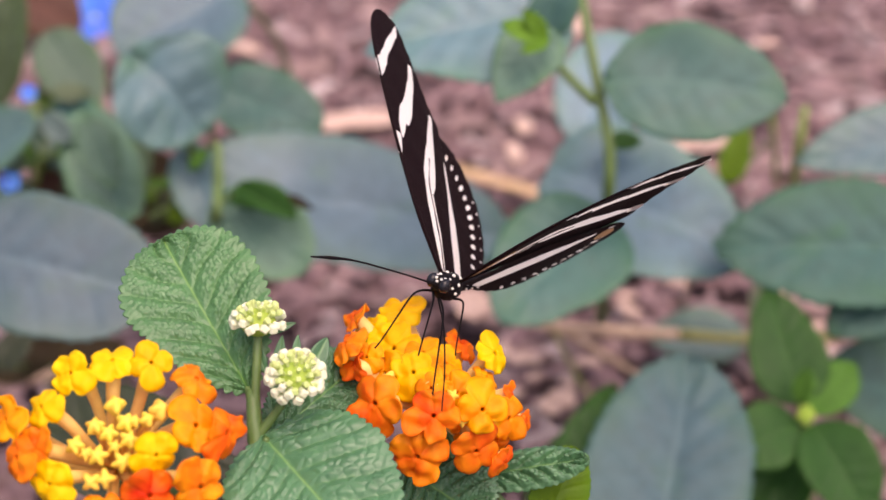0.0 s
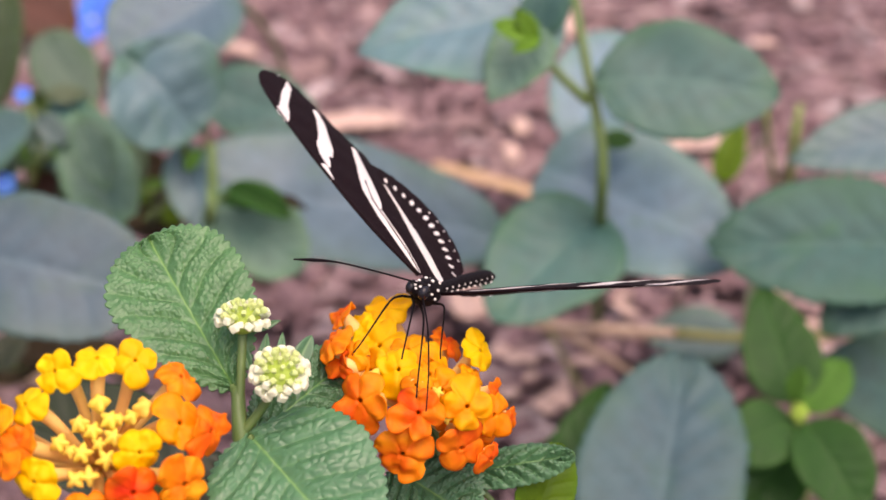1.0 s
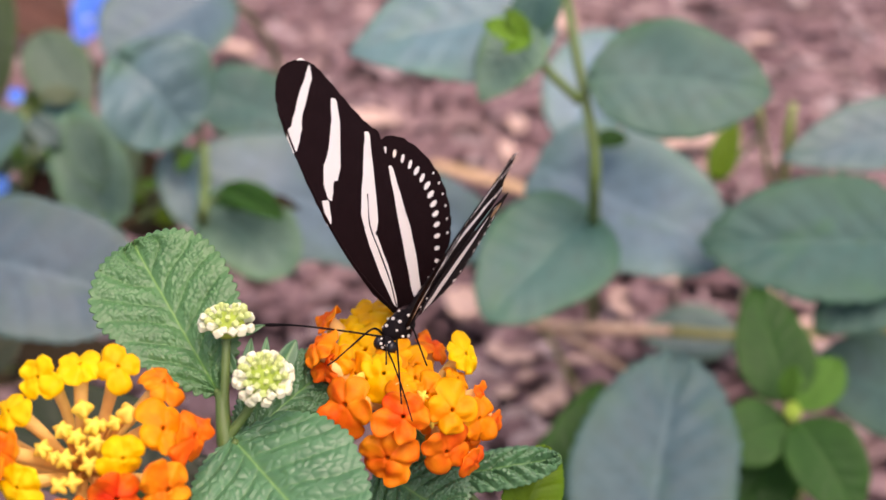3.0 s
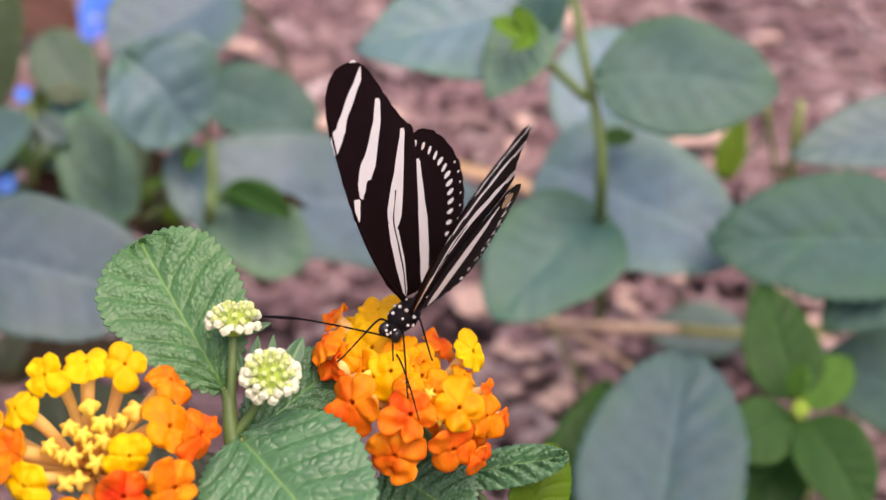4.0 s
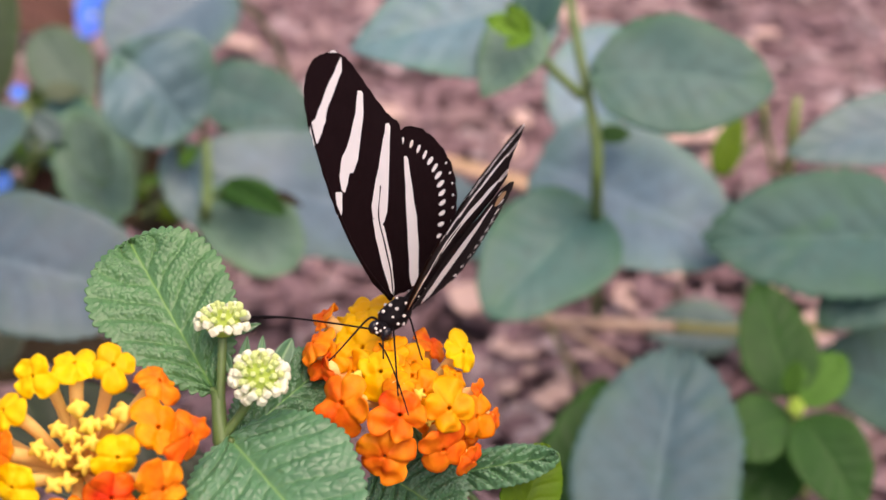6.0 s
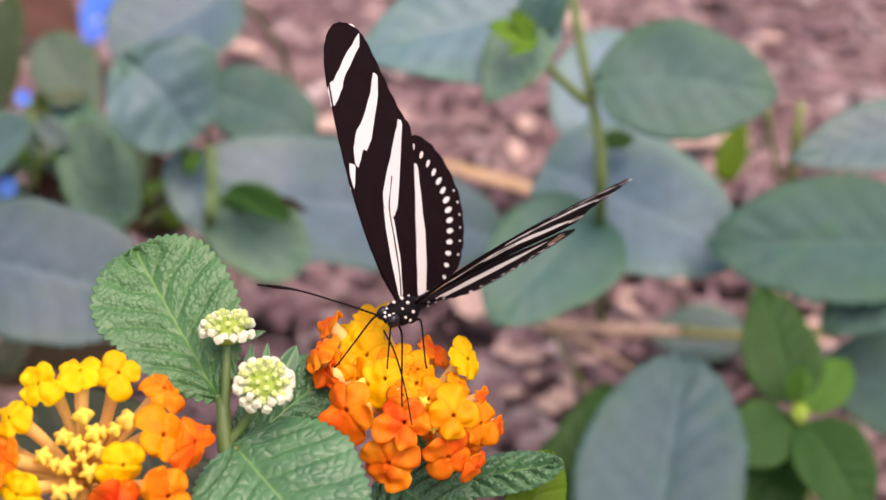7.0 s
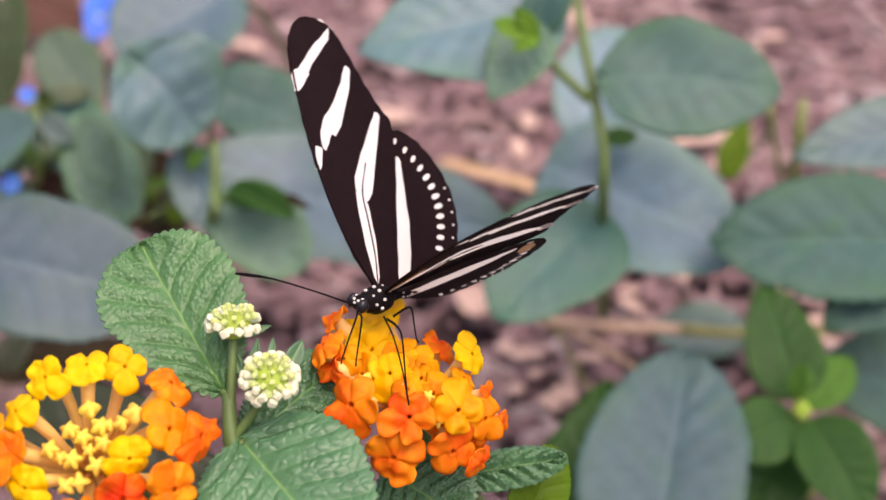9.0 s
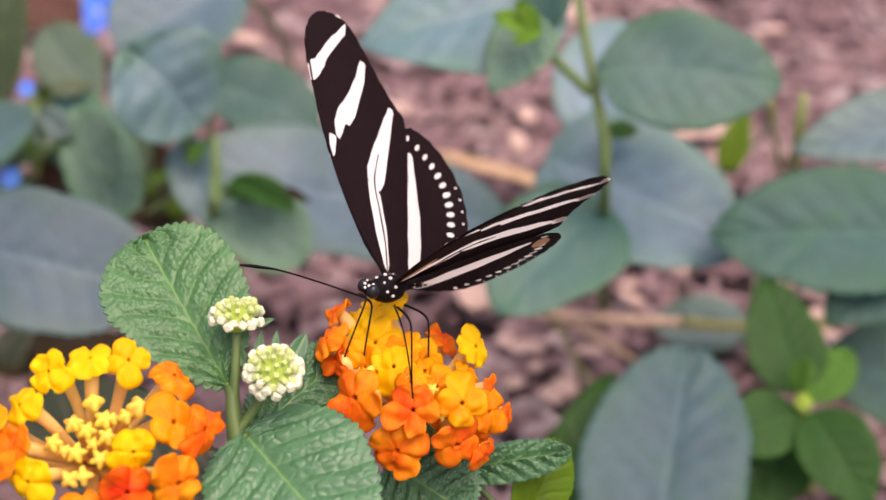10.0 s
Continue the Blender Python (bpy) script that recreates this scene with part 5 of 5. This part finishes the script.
WING_A_ROWS = [
    (0.0, 0.00131, 0.00067, -0.00016, 0.5, -49.3, 1.7),
    (0.5, 0.00154, 0.00065, 0.00032, -2.2, -40, 2.4),
    (1.0, 0.00197, 0.00077, 0.00071, -1.1, -25.8, -0.3),
    (1.3, 0.00235, 0.0007, 0.0009, -1.7, -14.1, -0.9),
    (1.5, 0.00233, 0.0008, 0.00055, -2.9, -2.9, -1.9),
    (1.6, 0.00244, 0.00084, 0.00082, -1.5, 1.4, 0.1),
    (1.8, 0.00241, 0.00067, 0.0006, -2.7, -5.9, -0.4),
    (2.0, 0.00234, 0.00047, 0.00082, -3.1, -10.2, -0.4),
    (2.3, 0.00177, 0.00058, 0.00055, -6.3, -22.6, 1.9),
    (2.5, 0.00163, 0.00047, 0.00046, -4.4, -34.2, 2.2),
    (2.6, 0.00123, 0.00016, 0.00052, -8.6, -40.2, 5.6),
    (2.7, 0.0015, -0.00032, 0.0011, 1, -56.2, -2.7),
    (3.8, 0.00067, -3e-05, 0.00039, -12.3, -73.3, 13.3),
    (4.0, 0.00116, -0.00038, 0.00089, -19.4, -73.3, 19.9),
    (4.5, 0.0012, -0.00013, 0.00074, -16.6, -72.4, 15.9),
    (5.0, 0.0017, -5e-05, 0.00094, -15.6, -72.6, 13.9),
    (6.3, 0.00145, 4e-05, 0.00076, -14.2, -71, 12.4),
    (6.5, 0.00134, 0.00045, 0.00035, -7.9, -66.9, 6.8),
    (7.0, 0.00101, 0.00095, -0.00041, -4.7, -55.8, 7),
    (7.5, 0.00159, 0.00098, -0.00017, -1.9, -43.5, 2.1),
    (7.8, 0.00146, 0.00078, 0.00056, -3.8, -34.5, 1.7),
    (8.0, 0.00157, 0.00089, 0.00097, -3.4, -27, 0.1),
    (8.2, 0.00169, 0.00115, 0.00091, -1.3, -17.5, 0.5),
    (8.3, 0.0017, 0.00119, 0.00091, -1, -17.2, 0.4),
    (8.5, 0.00164, 0.00109, 0.00086, -2.2, -28.1, 1.8),
    (8.8, 0.00144, 0.00092, 0.00079, -2, -44, 2),
    (9.0, 0.001, 0.00053, 0.00065, -4.5, -49.8, -0.5),
    (9.3, 0.00079, 0.00022, 0.00043, -3.7, -57.3, 2.7),
    (9.5, 0.00082, 0.00021, 0.00047, -2.1, -55, 1.9),
    (10.0, 0.00117, 0.00078, 0.00071, -1.9, -48.3, -1.9),
]
WING_B_ROWS = [
    (0.0, -0.00131, -0.00067, 0.00016, -0.5, 49.3, -2.5),
    (0.5, -0.00154, -0.00065, -0.00032, 2.2, 40, 0.5),
    (1.0, -0.00197, -0.00077, -0.00071, 1.1, 25.8, 1.2),
    (1.3, -0.00294, -0.00112, -0.00043, 1.7, 15.7, -21.2),
    (1.5, -0.00233, -0.0008, -0.00055, 2.9, 2.9, 2.2),
    (1.6, -0.00235, -0.00075, -0.00057, 3, 3.1, 1.9),
    (1.8, -0.00241, -0.00067, -0.0006, 2.7, 5.9, 0.9),
    (2.0, -0.00234, -0.00047, -0.00082, 3.1, 10.2, 1.5),
    (2.3, -0.00198, -0.00045, -0.00078, -0.4, 19.1, 0.5),
    (2.5, -0.00163, -0.00047, -0.00046, 4.4, 34.2, 2.8),
    (2.6, -0.00104, -9e-05, -0.00048, -3, 37.8, 1.6),
    (2.7, -0.0015, 0.00032, -0.0011, -1, 56.2, 1),
    (3.8, -0.00067, 3e-05, -0.00039, 12.3, 73.3, 10.4),
    (4.0, -0.00116, 0.00038, -0.00089, 19.4, 73.3, 17.3),
    (4.5, -0.0012, 0.00013, -0.00074, 16.6, 72.4, 15.7),
    (5.0, -0.0017, 5e-05, -0.00094, 15.6, 72.6, 16),
    (6.3, -0.00145, -4e-05, -0.00076, 14.2, 71, 14.5),
    (6.5, -0.00134, -0.00045, -0.00035, 7.9, 66.9, 7.7),
    (7.0, -0.00086, -0.00086, 0.00037, 5.4, 55.8, 2.1),
    (7.5, -0.00152, -0.00113, 0.00034, 2.2, 44.1, 3.9),
    (7.8, -0.00178, -0.00099, -0.00061, 1.4, 33.7, 6.7),
    (8.0, 0.0001, -9e-05, -0.00041, 7.4, 19.4, 14.7),
    (8.2, -0.00109, -0.00074, -0.00045, 4.4, 12.7, 3.6),
    (8.3, -0.00112, -0.00078, -0.0005, 4, 15, 2.1),
    (8.5, -0.00141, -0.00127, -0.00037, 0.8, 22.7, 0.1),
    (8.8, -0.0014, -0.00086, -0.00079, -1.8, 40.1, 3.9),
    (9.0, -3e-05, -0.00034, -0.00055, 10.9, 47.2, 6.4),
    (9.3, 1e-05, 5e-05, -0.0004, 7.2, 54.7, 1.5),
    (9.5, 2e-05, 0, -0.00028, 7.4, 53.2, 1.3),
    (10.0, -0.00032, -0.0004, -0.00054, 7.1, 44.6, 2.6),
]
ANTENNA_ROWS = [
    (0.0, -0.00182, 0.00556, -0.00014, -9.9, 0, -62.5),
    (0.5, -0.00156, 0.00564, 0.00048, -10.3, 0, -63.9),
    (1.0, -0.00196, 0.00523, 0.00124, -8.7, 0, -61.8),
    (1.3, -0.00169, 0.00539, 0.00116, -5, 0, -49.1),
    (1.5, -0.00184, 0.00528, 0.00117, -5.9, 0, -64.3),
    (1.6, -0.00133, 0.00524, 0.00126, -5.2, 0, -59.6),
    (1.8, -0.00057, 0.00499, 0.00146, -4.8, 0, -60.4),
    (2.0, -0.00049, 0.00495, 0.00124, -1.8, 0, -58.4),
    (2.3, -0.00069, 0.00499, 0.00087, -4.6, -0, -55.6),
    (2.5, -0.00101, 0.00484, 0.00063, -0.7, 0, -54.1),
    (2.6, -0.00064, 0.00475, 0.00086, -0.9, 0, -50.8),
    (2.7, -0.00035, 0.00457, 0.0011, 5, 0, -57.1),
    (3.8, -0.00104, 0.00546, 0.0001, -2, 0, -66.4),
    (4.0, -0.0017, 0.00561, -0.00034, -1.1, 0, -64.6),
    (4.5, -0.00168, 0.00532, -0.00013, 4, 0, -60.8),
    (5.0, -0.00051, 0.00564, 0.00019, 2.6, 0, -59.1),
    (6.3, -0.0007, 0.00549, 0.0002, 0.9, 0, -56.4),
    (6.5, -0.00025, 0.00557, 0.00052, -0.5, 0, -57.3),
    (7.0, -0.00103, 0.00566, -7e-05, -3.1, -0, -56),
    (7.5, -0.00138, 0.00552, -5e-05, -5.5, 0, -63.9),
    (7.8, -0.00085, 0.00492, 0.00107, 1.2, 0, -55.7),
    (8.0, -0.00047, 0.00454, 0.00181, 9.6, -0, -40.9),
    (8.2, -0.00051, 0.00484, 0.00136, 0.9, 0, -52.2),
    (8.3, -0.0006, 0.00489, 0.00112, 3.1, 0, -50.4),
    (8.5, -0.00069, 0.00509, 0.00067, 3.9, 0, -52.2),
    (8.8, -0.00098, 0.00519, 2e-05, 6.3, 0, -49.3),
    (9.0, -0.0012, 0.00522, -0.00043, 4.5, 0, -43.8),
    (9.3, -0.00122, 0.00524, -0.00041, 3.1, 0, -49.3),
    (9.5, -0.00127, 0.00522, -0.00041, 1.4, 0, -49.1),
    (10.0, -0.00122, 0.0056, -0.00146, 3, 0, -41.8),
]
LEG_A_ROWS = [
    (0.0, 0.0012, 0.0025, -0.0022, -43.8, 0, -0.4),
    (0.5, 0.0012, 0.0025, -0.0022, -46.5, 0, -4.7),
    (1.0, 0.0012, 0.0025, -0.0022, -40, 0, -3.7),
    (1.3, 0.0012, 0.0025, -0.0022, -34.2, 0, -5.2),
    (1.5, 0.0012, 0.0025, -0.0022, -29.7, 0, -7.3),
    (1.6, 0.0012, 0.0025, -0.0022, -20.9, 0, -4.6),
    (1.8, 0.0012, 0.0025, -0.0022, 2.5, 0, -6.2),
    (2.0, 0.0012, 0.0025, -0.0022, 10.4, 0, -8.7),
    (2.3, 0.0012, 0.0025, -0.0022, 17.5, 0, -4.9),
    (2.5, 0.0012, 0.0025, -0.0022, 19, 0, -4.6),
    (2.6, 0.0012, 0.0025, -0.0022, 16.9, 0, -3.3),
    (2.7, 0.0012, 0.0025, -0.0022, 24.1, 0, -6.7),
    (3.8, 0.0012, 0.0025, -0.0022, 15.7, 0, -2.4),
    (4.0, 0.0012, 0.0025, -0.0022, 15, 0, -0.6),
    (4.5, 0.0012, 0.0025, -0.0022, 15.4, 0, -0.8),
    (5.0, 0.0012, 0.0025, -0.0022, 17.2, 0, -3.6),
    (6.3, 0.0012, 0.0025, -0.0022, 13.2, 0, 3.1),
    (6.5, 0.0012, 0.0025, -0.0022, 7.5, 0, 0.6),
    (7.0, 0.0012, 0.0025, -0.0022, -14.4, 0, 10.5),
    (7.5, 0.0012, 0.0025, -0.0022, -22.7, 0, 15.1),
    (7.8, 0.00183, 0.00308, -0.00245, -20.5, -32.4, 38.6),
    (8.0, 0.00244, 0.00375, -0.00253, -8.3, -34.7, 44.8),
    (8.2, 0.00238, 0.00383, -0.00238, -9.1, -32.4, 50.6),
    (8.3, 0.00238, 0.00383, -0.00239, -9.9, -33.5, 50.6),
    (8.5, 0.00235, 0.00384, -0.0025, -11.6, -31.3, 51.6),
    (8.8, 0.00235, 0.00384, -0.00252, -11, -31.2, 51.7),
    (9.0, 0.00242, 0.00377, -0.00257, -11.6, -23.6, 50.7),
    (9.3, 0.00238, 0.00379, -0.00262, -14.4, -21, 51.5),
    (9.5, 0.00237, 0.00379, -0.00265, -16.5, -19.1, 52),
    (10.0, 0.00238, 0.00379, -0.00261, -22.1, -19.6, 52.7),
]
LEG_B_ROWS = [
    (0.0, 0, 0.0012, -0.003, -25.6, 0, 38.4),
    (0.5, 0, 0.0012, -0.003, -27.1, 0, 38.1),
    (1.0, 0, 0.0012, -0.003, -22.4, 0, 37.3),
    (1.3, 0, 0.0012, -0.003, -18.4, 0, 36.1),
    (1.5, 0, 0.0012, -0.003, -14.2, 0, 33.7),
    (1.6, 0, 0.0012, -0.003, -7, 0, 36.6),
    (1.8, 0, 0.0012, -0.003, 10.3, 0, 34.2),
    (2.0, 0, 0.0012, -0.003, 15.3, 0, 33.3),
    (2.3, 0, 0.0012, -0.003, 20.6, 0, 37.5),
    (2.5, 0, 0.0012, -0.003, 22, 0, 37.1),
    (2.6, 0, 0.0012, -0.003, 19.1, 0, 37.8),
    (2.7, 0, 0.0012, -0.003, 23.7, 0, 36.6),
    (3.8, 0, 0.0012, -0.003, 20.4, 0, 36.7),
    (4.0, 0, 0.0012, -0.003, 21.3, 0, 37.4),
    (4.5, 0, 0.0012, -0.003, 20.8, 0, 38.2),
    (5.0, 0, 0.0012, -0.003, 21.9, 0, 36.1),
    (6.3, 0, 0.0012, -0.003, 19.4, 0, 39.7),
    (6.5, 0, 0.0012, -0.003, 16.4, 0, 37.5),
    (7.0, 0, 0.0012, -0.003, 1.3, 0, 44.1),
    (7.5, 0, 0.0012, -0.003, -3.5, 0, 48.1),
    (7.8, -0.0012, 0.00039, -0.0031, -7.5, -22.8, 53.1),
    (8.0, -0.00232, -0.00048, -0.00346, -2.4, -26.5, 53.9),
    (8.2, -0.0022, -0.00055, -0.00368, -4.1, -28, 59.4),
    (8.3, -0.00221, -0.00055, -0.00367, -4.3, -27.7, 59.1),
    (8.5, -0.00217, -0.00065, -0.00352, -5, -24.7, 60),
    (8.8, -0.00219, -0.00064, -0.00348, -4.1, -23.4, 59.7),
    (9.0, -0.00232, -0.00053, -0.0034, -4.9, -20.2, 58.8),
    (9.3, -0.00226, -0.0006, -0.00332, -5.9, -14.8, 59.4),
    (9.5, -0.00225, -0.00062, -0.00327, -7, -14.1, 59.9),
    (10.0, -0.00222, -0.00064, -0.00337, -12.4, -22.4, 62.3),
]
LEG_C_ROWS = [
    (0.0, -0.0018, 0, -0.0022, -31.9, 0, 45.9),
    (0.5, -0.0018, 0, -0.0022, -33.8, 0, 47.4),
    (1.0, -0.0018, 0, -0.0022, -27.9, 0, 46.5),
    (1.3, -0.0018, 0, -0.0022, -23.8, 0, 46),
    (1.5, -0.0018, 0, -0.0022, -17.7, 0, 43.8),
    (1.6, -0.0018, 0, -0.0022, -11.3, 0, 48.1),
    (1.8, -0.0018, 0, -0.0022, 11.2, 0, 46.8),
    (2.0, -0.0018, 0, -0.0022, 16, 0, 45.2),
    (2.3, -0.0018, 0, -0.0022, 21.4, 0, 49.5),
    (2.5, -0.0018, 0, -0.0022, 22.4, 0, 49.2),
    (2.6, -0.0018, 0, -0.0022, 19.5, 0, 49.6),
    (2.7, -0.0018, 0, -0.0022, 23.6, 0, 48.4),
    (3.8, -0.0018, 0, -0.0022, 20.5, 0, 47.5),
    (4.0, -0.0018, 0, -0.0022, 20.7, 0, 48.5),
    (4.5, -0.0018, 0, -0.0022, 20.2, 0, 50),
    (5.0, -0.0018, 0, -0.0022, 22.4, 0, 46.1),
    (6.3, -0.0018, 0, -0.0022, 18.4, 0, 50.5),
    (6.5, -0.0018, 0, -0.0022, 17.6, 0, 46.4),
    (7.0, -0.0018, 0, -0.0022, -0.2, 0, 54.3),
    (7.5, -0.0018, 0, -0.0022, -5, 0, 59.6),
    (7.8, -0.0025, -0.00045, -0.00231, 1.3, -30.9, 55.7),
    (8.0, -0.00316, -0.00093, -0.00256, 9.1, -28.3, 57.7),
    (8.2, -0.00309, -0.00097, -0.00268, 6.6, -28.5, 65.9),
    (8.3, -0.00309, -0.00096, -0.00267, 7.6, -29.4, 64.3),
    (8.5, -0.00307, -0.00103, -0.00259, 11.1, -26.2, 61.5),
    (8.8, -0.00308, -0.00102, -0.00257, 12.7, -26.8, 59.4),
    (9.0, -0.00316, -0.00096, -0.00252, 11.3, -22.7, 60.2),
    (9.3, -0.00313, -0.00101, -0.00247, -0.4, -25.2, 67.8),
    (9.5, -0.00312, -0.00102, -0.00245, -9.3, -22, 74.6),
    (10.0, -0.0031, -0.00103, -0.00251, -45.3, -10.7, 104.5),
]
LEG_D_ROWS = [
    (0.0, 0.0006, 0.003, -0.0022, -29.5, 0, 33.1),
    (0.5, 0.0006, 0.003, -0.0022, -31.7, 0, 32.7),
    (1.0, 0.0006, 0.003, -0.0022, -25, 0, 32.4),
    (1.3, 0.0006, 0.003, -0.0022, -19.5, 0, 31.6),
    (1.5, 0.0006, 0.003, -0.0022, -14, 0, 29.2),
    (1.6, 0.0006, 0.003, -0.0022, -4.9, 0, 33.1),
    (1.8, 0.0006, 0.003, -0.0022, 18.8, 0, 31.8),
    (2.0, 0.0006, 0.003, -0.0022, 25.4, 0, 30.7),
    (2.3, 0.0006, 0.003, -0.0022, 31.6, 0, 35.7),
    (2.5, 0.0006, 0.003, -0.0022, 32.9, 0, 35.6),
    (2.6, 0.0006, 0.003, -0.0022, 29.8, 0, 36.4),
    (2.7, 0.0006, 0.003, -0.0022, 35.8, 0, 35.6),
    (3.8, 0.0006, 0.003, -0.0022, 29.9, 0, 34.6),
    (4.0, 0.0006, 0.003, -0.0022, 30, 0, 35.5),
    (4.5, 0.0006, 0.003, -0.0022, 30, 0, 36.7),
    (5.0, 0.0006, 0.003, -0.0022, 31.7, 0, 33.4),
    (6.3, 0.0006, 0.003, -0.0022, 27.4, 0, 38.2),
    (6.5, 0.0006, 0.003, -0.0022, 23.9, 0, 33.9),
    (7.0, 0.0006, 0.003, -0.0022, 3.8, 0, 41.3),
    (7.5, 0.0006, 0.003, -0.0022, -2.8, 0, 45.8),
    (7.8, 0.00067, 0.00321, -0.00251, -4.7, -10.1, 47.7),
    (8.0, 0.00074, 0.00348, -0.00277, 2.3, -5.1, 57.5),
    (8.2, 0.00074, 0.00352, -0.00273, -0.3, -5.5, 61.6),
    (8.3, 0.00074, 0.00352, -0.00273, -0.7, -7.9, 59.8),
    (8.5, 0.00072, 0.00349, -0.00277, -1.9, -11.7, 57.7),
    (8.8, 0.00071, 0.00349, -0.00277, -3.1, -17.5, 53.5),
    (9.0, 0.00073, 0.00347, -0.00279, -5.6, -15.1, 50.5),
    (9.3, 0.00071, 0.00346, -0.0028, -6.5, -13.7, 51.2),
    (9.5, 0.0007, 0.00344, -0.00281, -7.3, -14.3, 51.8),
    (10.0, 0.00074, 0.00343, -0.00281, -12, -14.2, 53.4),
]
TONGUE_ROWS = [
    (0.0, -0.00212, 0.00596, -0.00214, -34.4, 0, 48.4),
    (0.5, -0.00186, 0.00604, -0.00152, -37.7, 0, 49.4),
    (1.0, -0.00226, 0.00563, -0.00076, -34.6, 0, 46.1),
    (1.3, -0.00219, 0.00566, -0.0008, -30.7, 0, 44.5),
    (1.5, -0.00214, 0.00568, -0.00083, -26.4, 0, 41.4),
    (1.6, -0.00172, 0.00558, -0.00073, -18.4, 0, 45.4),
    (1.8, -0.00087, 0.00539, -0.00054, 0.5, 0, 43.4),
    (2.0, -0.00079, 0.00535, -0.00076, 6.6, 0, 42.4),
    (2.3, -0.0011, 0.00528, -0.00113, 13.9, 0, 46.5),
    (2.5, -0.00131, 0.00524, -0.00137, 16.5, 0, 45.2),
    (2.6, -0.00098, 0.0051, -0.00114, 12.1, 0, 46.3),
    (2.7, -0.00065, 0.00497, -0.0009, 16.3, 0, 45.3),
    (3.8, -0.00134, 0.00586, -0.0019, 16.8, 0, 46),
    (4.0, -0.002, 0.00601, -0.00234, 19.8, 0, 45.6),
    (4.5, -0.00198, 0.00572, -0.00213, 18.3, 0, 46),
    (5.0, -0.00081, 0.00604, -0.00181, 18.2, 0, 46.9),
    (6.3, -0.001, 0.00589, -0.0018, 15.4, 0, 49.9),
    (6.5, -0.00055, 0.00597, -0.00148, 11, 0, 49),
    (7.0, -0.00131, 0.00608, -0.00207, -4.1, 0, 55.4),
    (7.5, -0.00184, 0.0058, -0.00205, -9.2, 0, 59),
    (7.8, -0.00124, 0.00524, -0.00094, -16.4, 0, 63.4),
    (8.0, -0.00209, 0.00016, -0.00301, -5.5, 0, 55.5),
    (8.2, -0.00202, 7e-05, -0.00317, -7.5, 0, 60),
    (8.3, -0.00203, 7e-05, -0.00317, -8, 0, 59.5),
    (8.5, -0.002, 0, -0.00306, -8.5, 0, 60.5),
    (8.8, -0.00201, 1e-05, -0.00302, -7.5, 0, 60.5),
    (9.0, -0.00209, 0.00012, -0.00296, -8.5, 0, 60),
    (9.3, -0.00204, 7e-05, -0.0029, -9.5, 0, 61),
    (9.5, -0.00204, 6e-05, -0.00287, -10.5, 0, 61.5),
    (10.0, -0.00204, 5e-05, -0.00297, -15.5, 0, 60.5),
]


def motions():
    """The butterfly rocks on the flower head and opens and shuts its wings."""
    for ob, rows in ((butterfly, BODY_ROWS), (wing_a, WING_A_ROWS), (wing_b, WING_B_ROWS), (antenna, ANTENNA_ROWS), (leg_a, LEG_A_ROWS),
                     (leg_b, LEG_B_ROWS), (leg_c, LEG_C_ROWS), (leg_d, LEG_D_ROWS), (tongue, TONGUE_ROWS)):
        walk(ob, [(t, pose(x, y, z, a, b, c)) for t, x, y, z, a, b, c in rows])


motions()
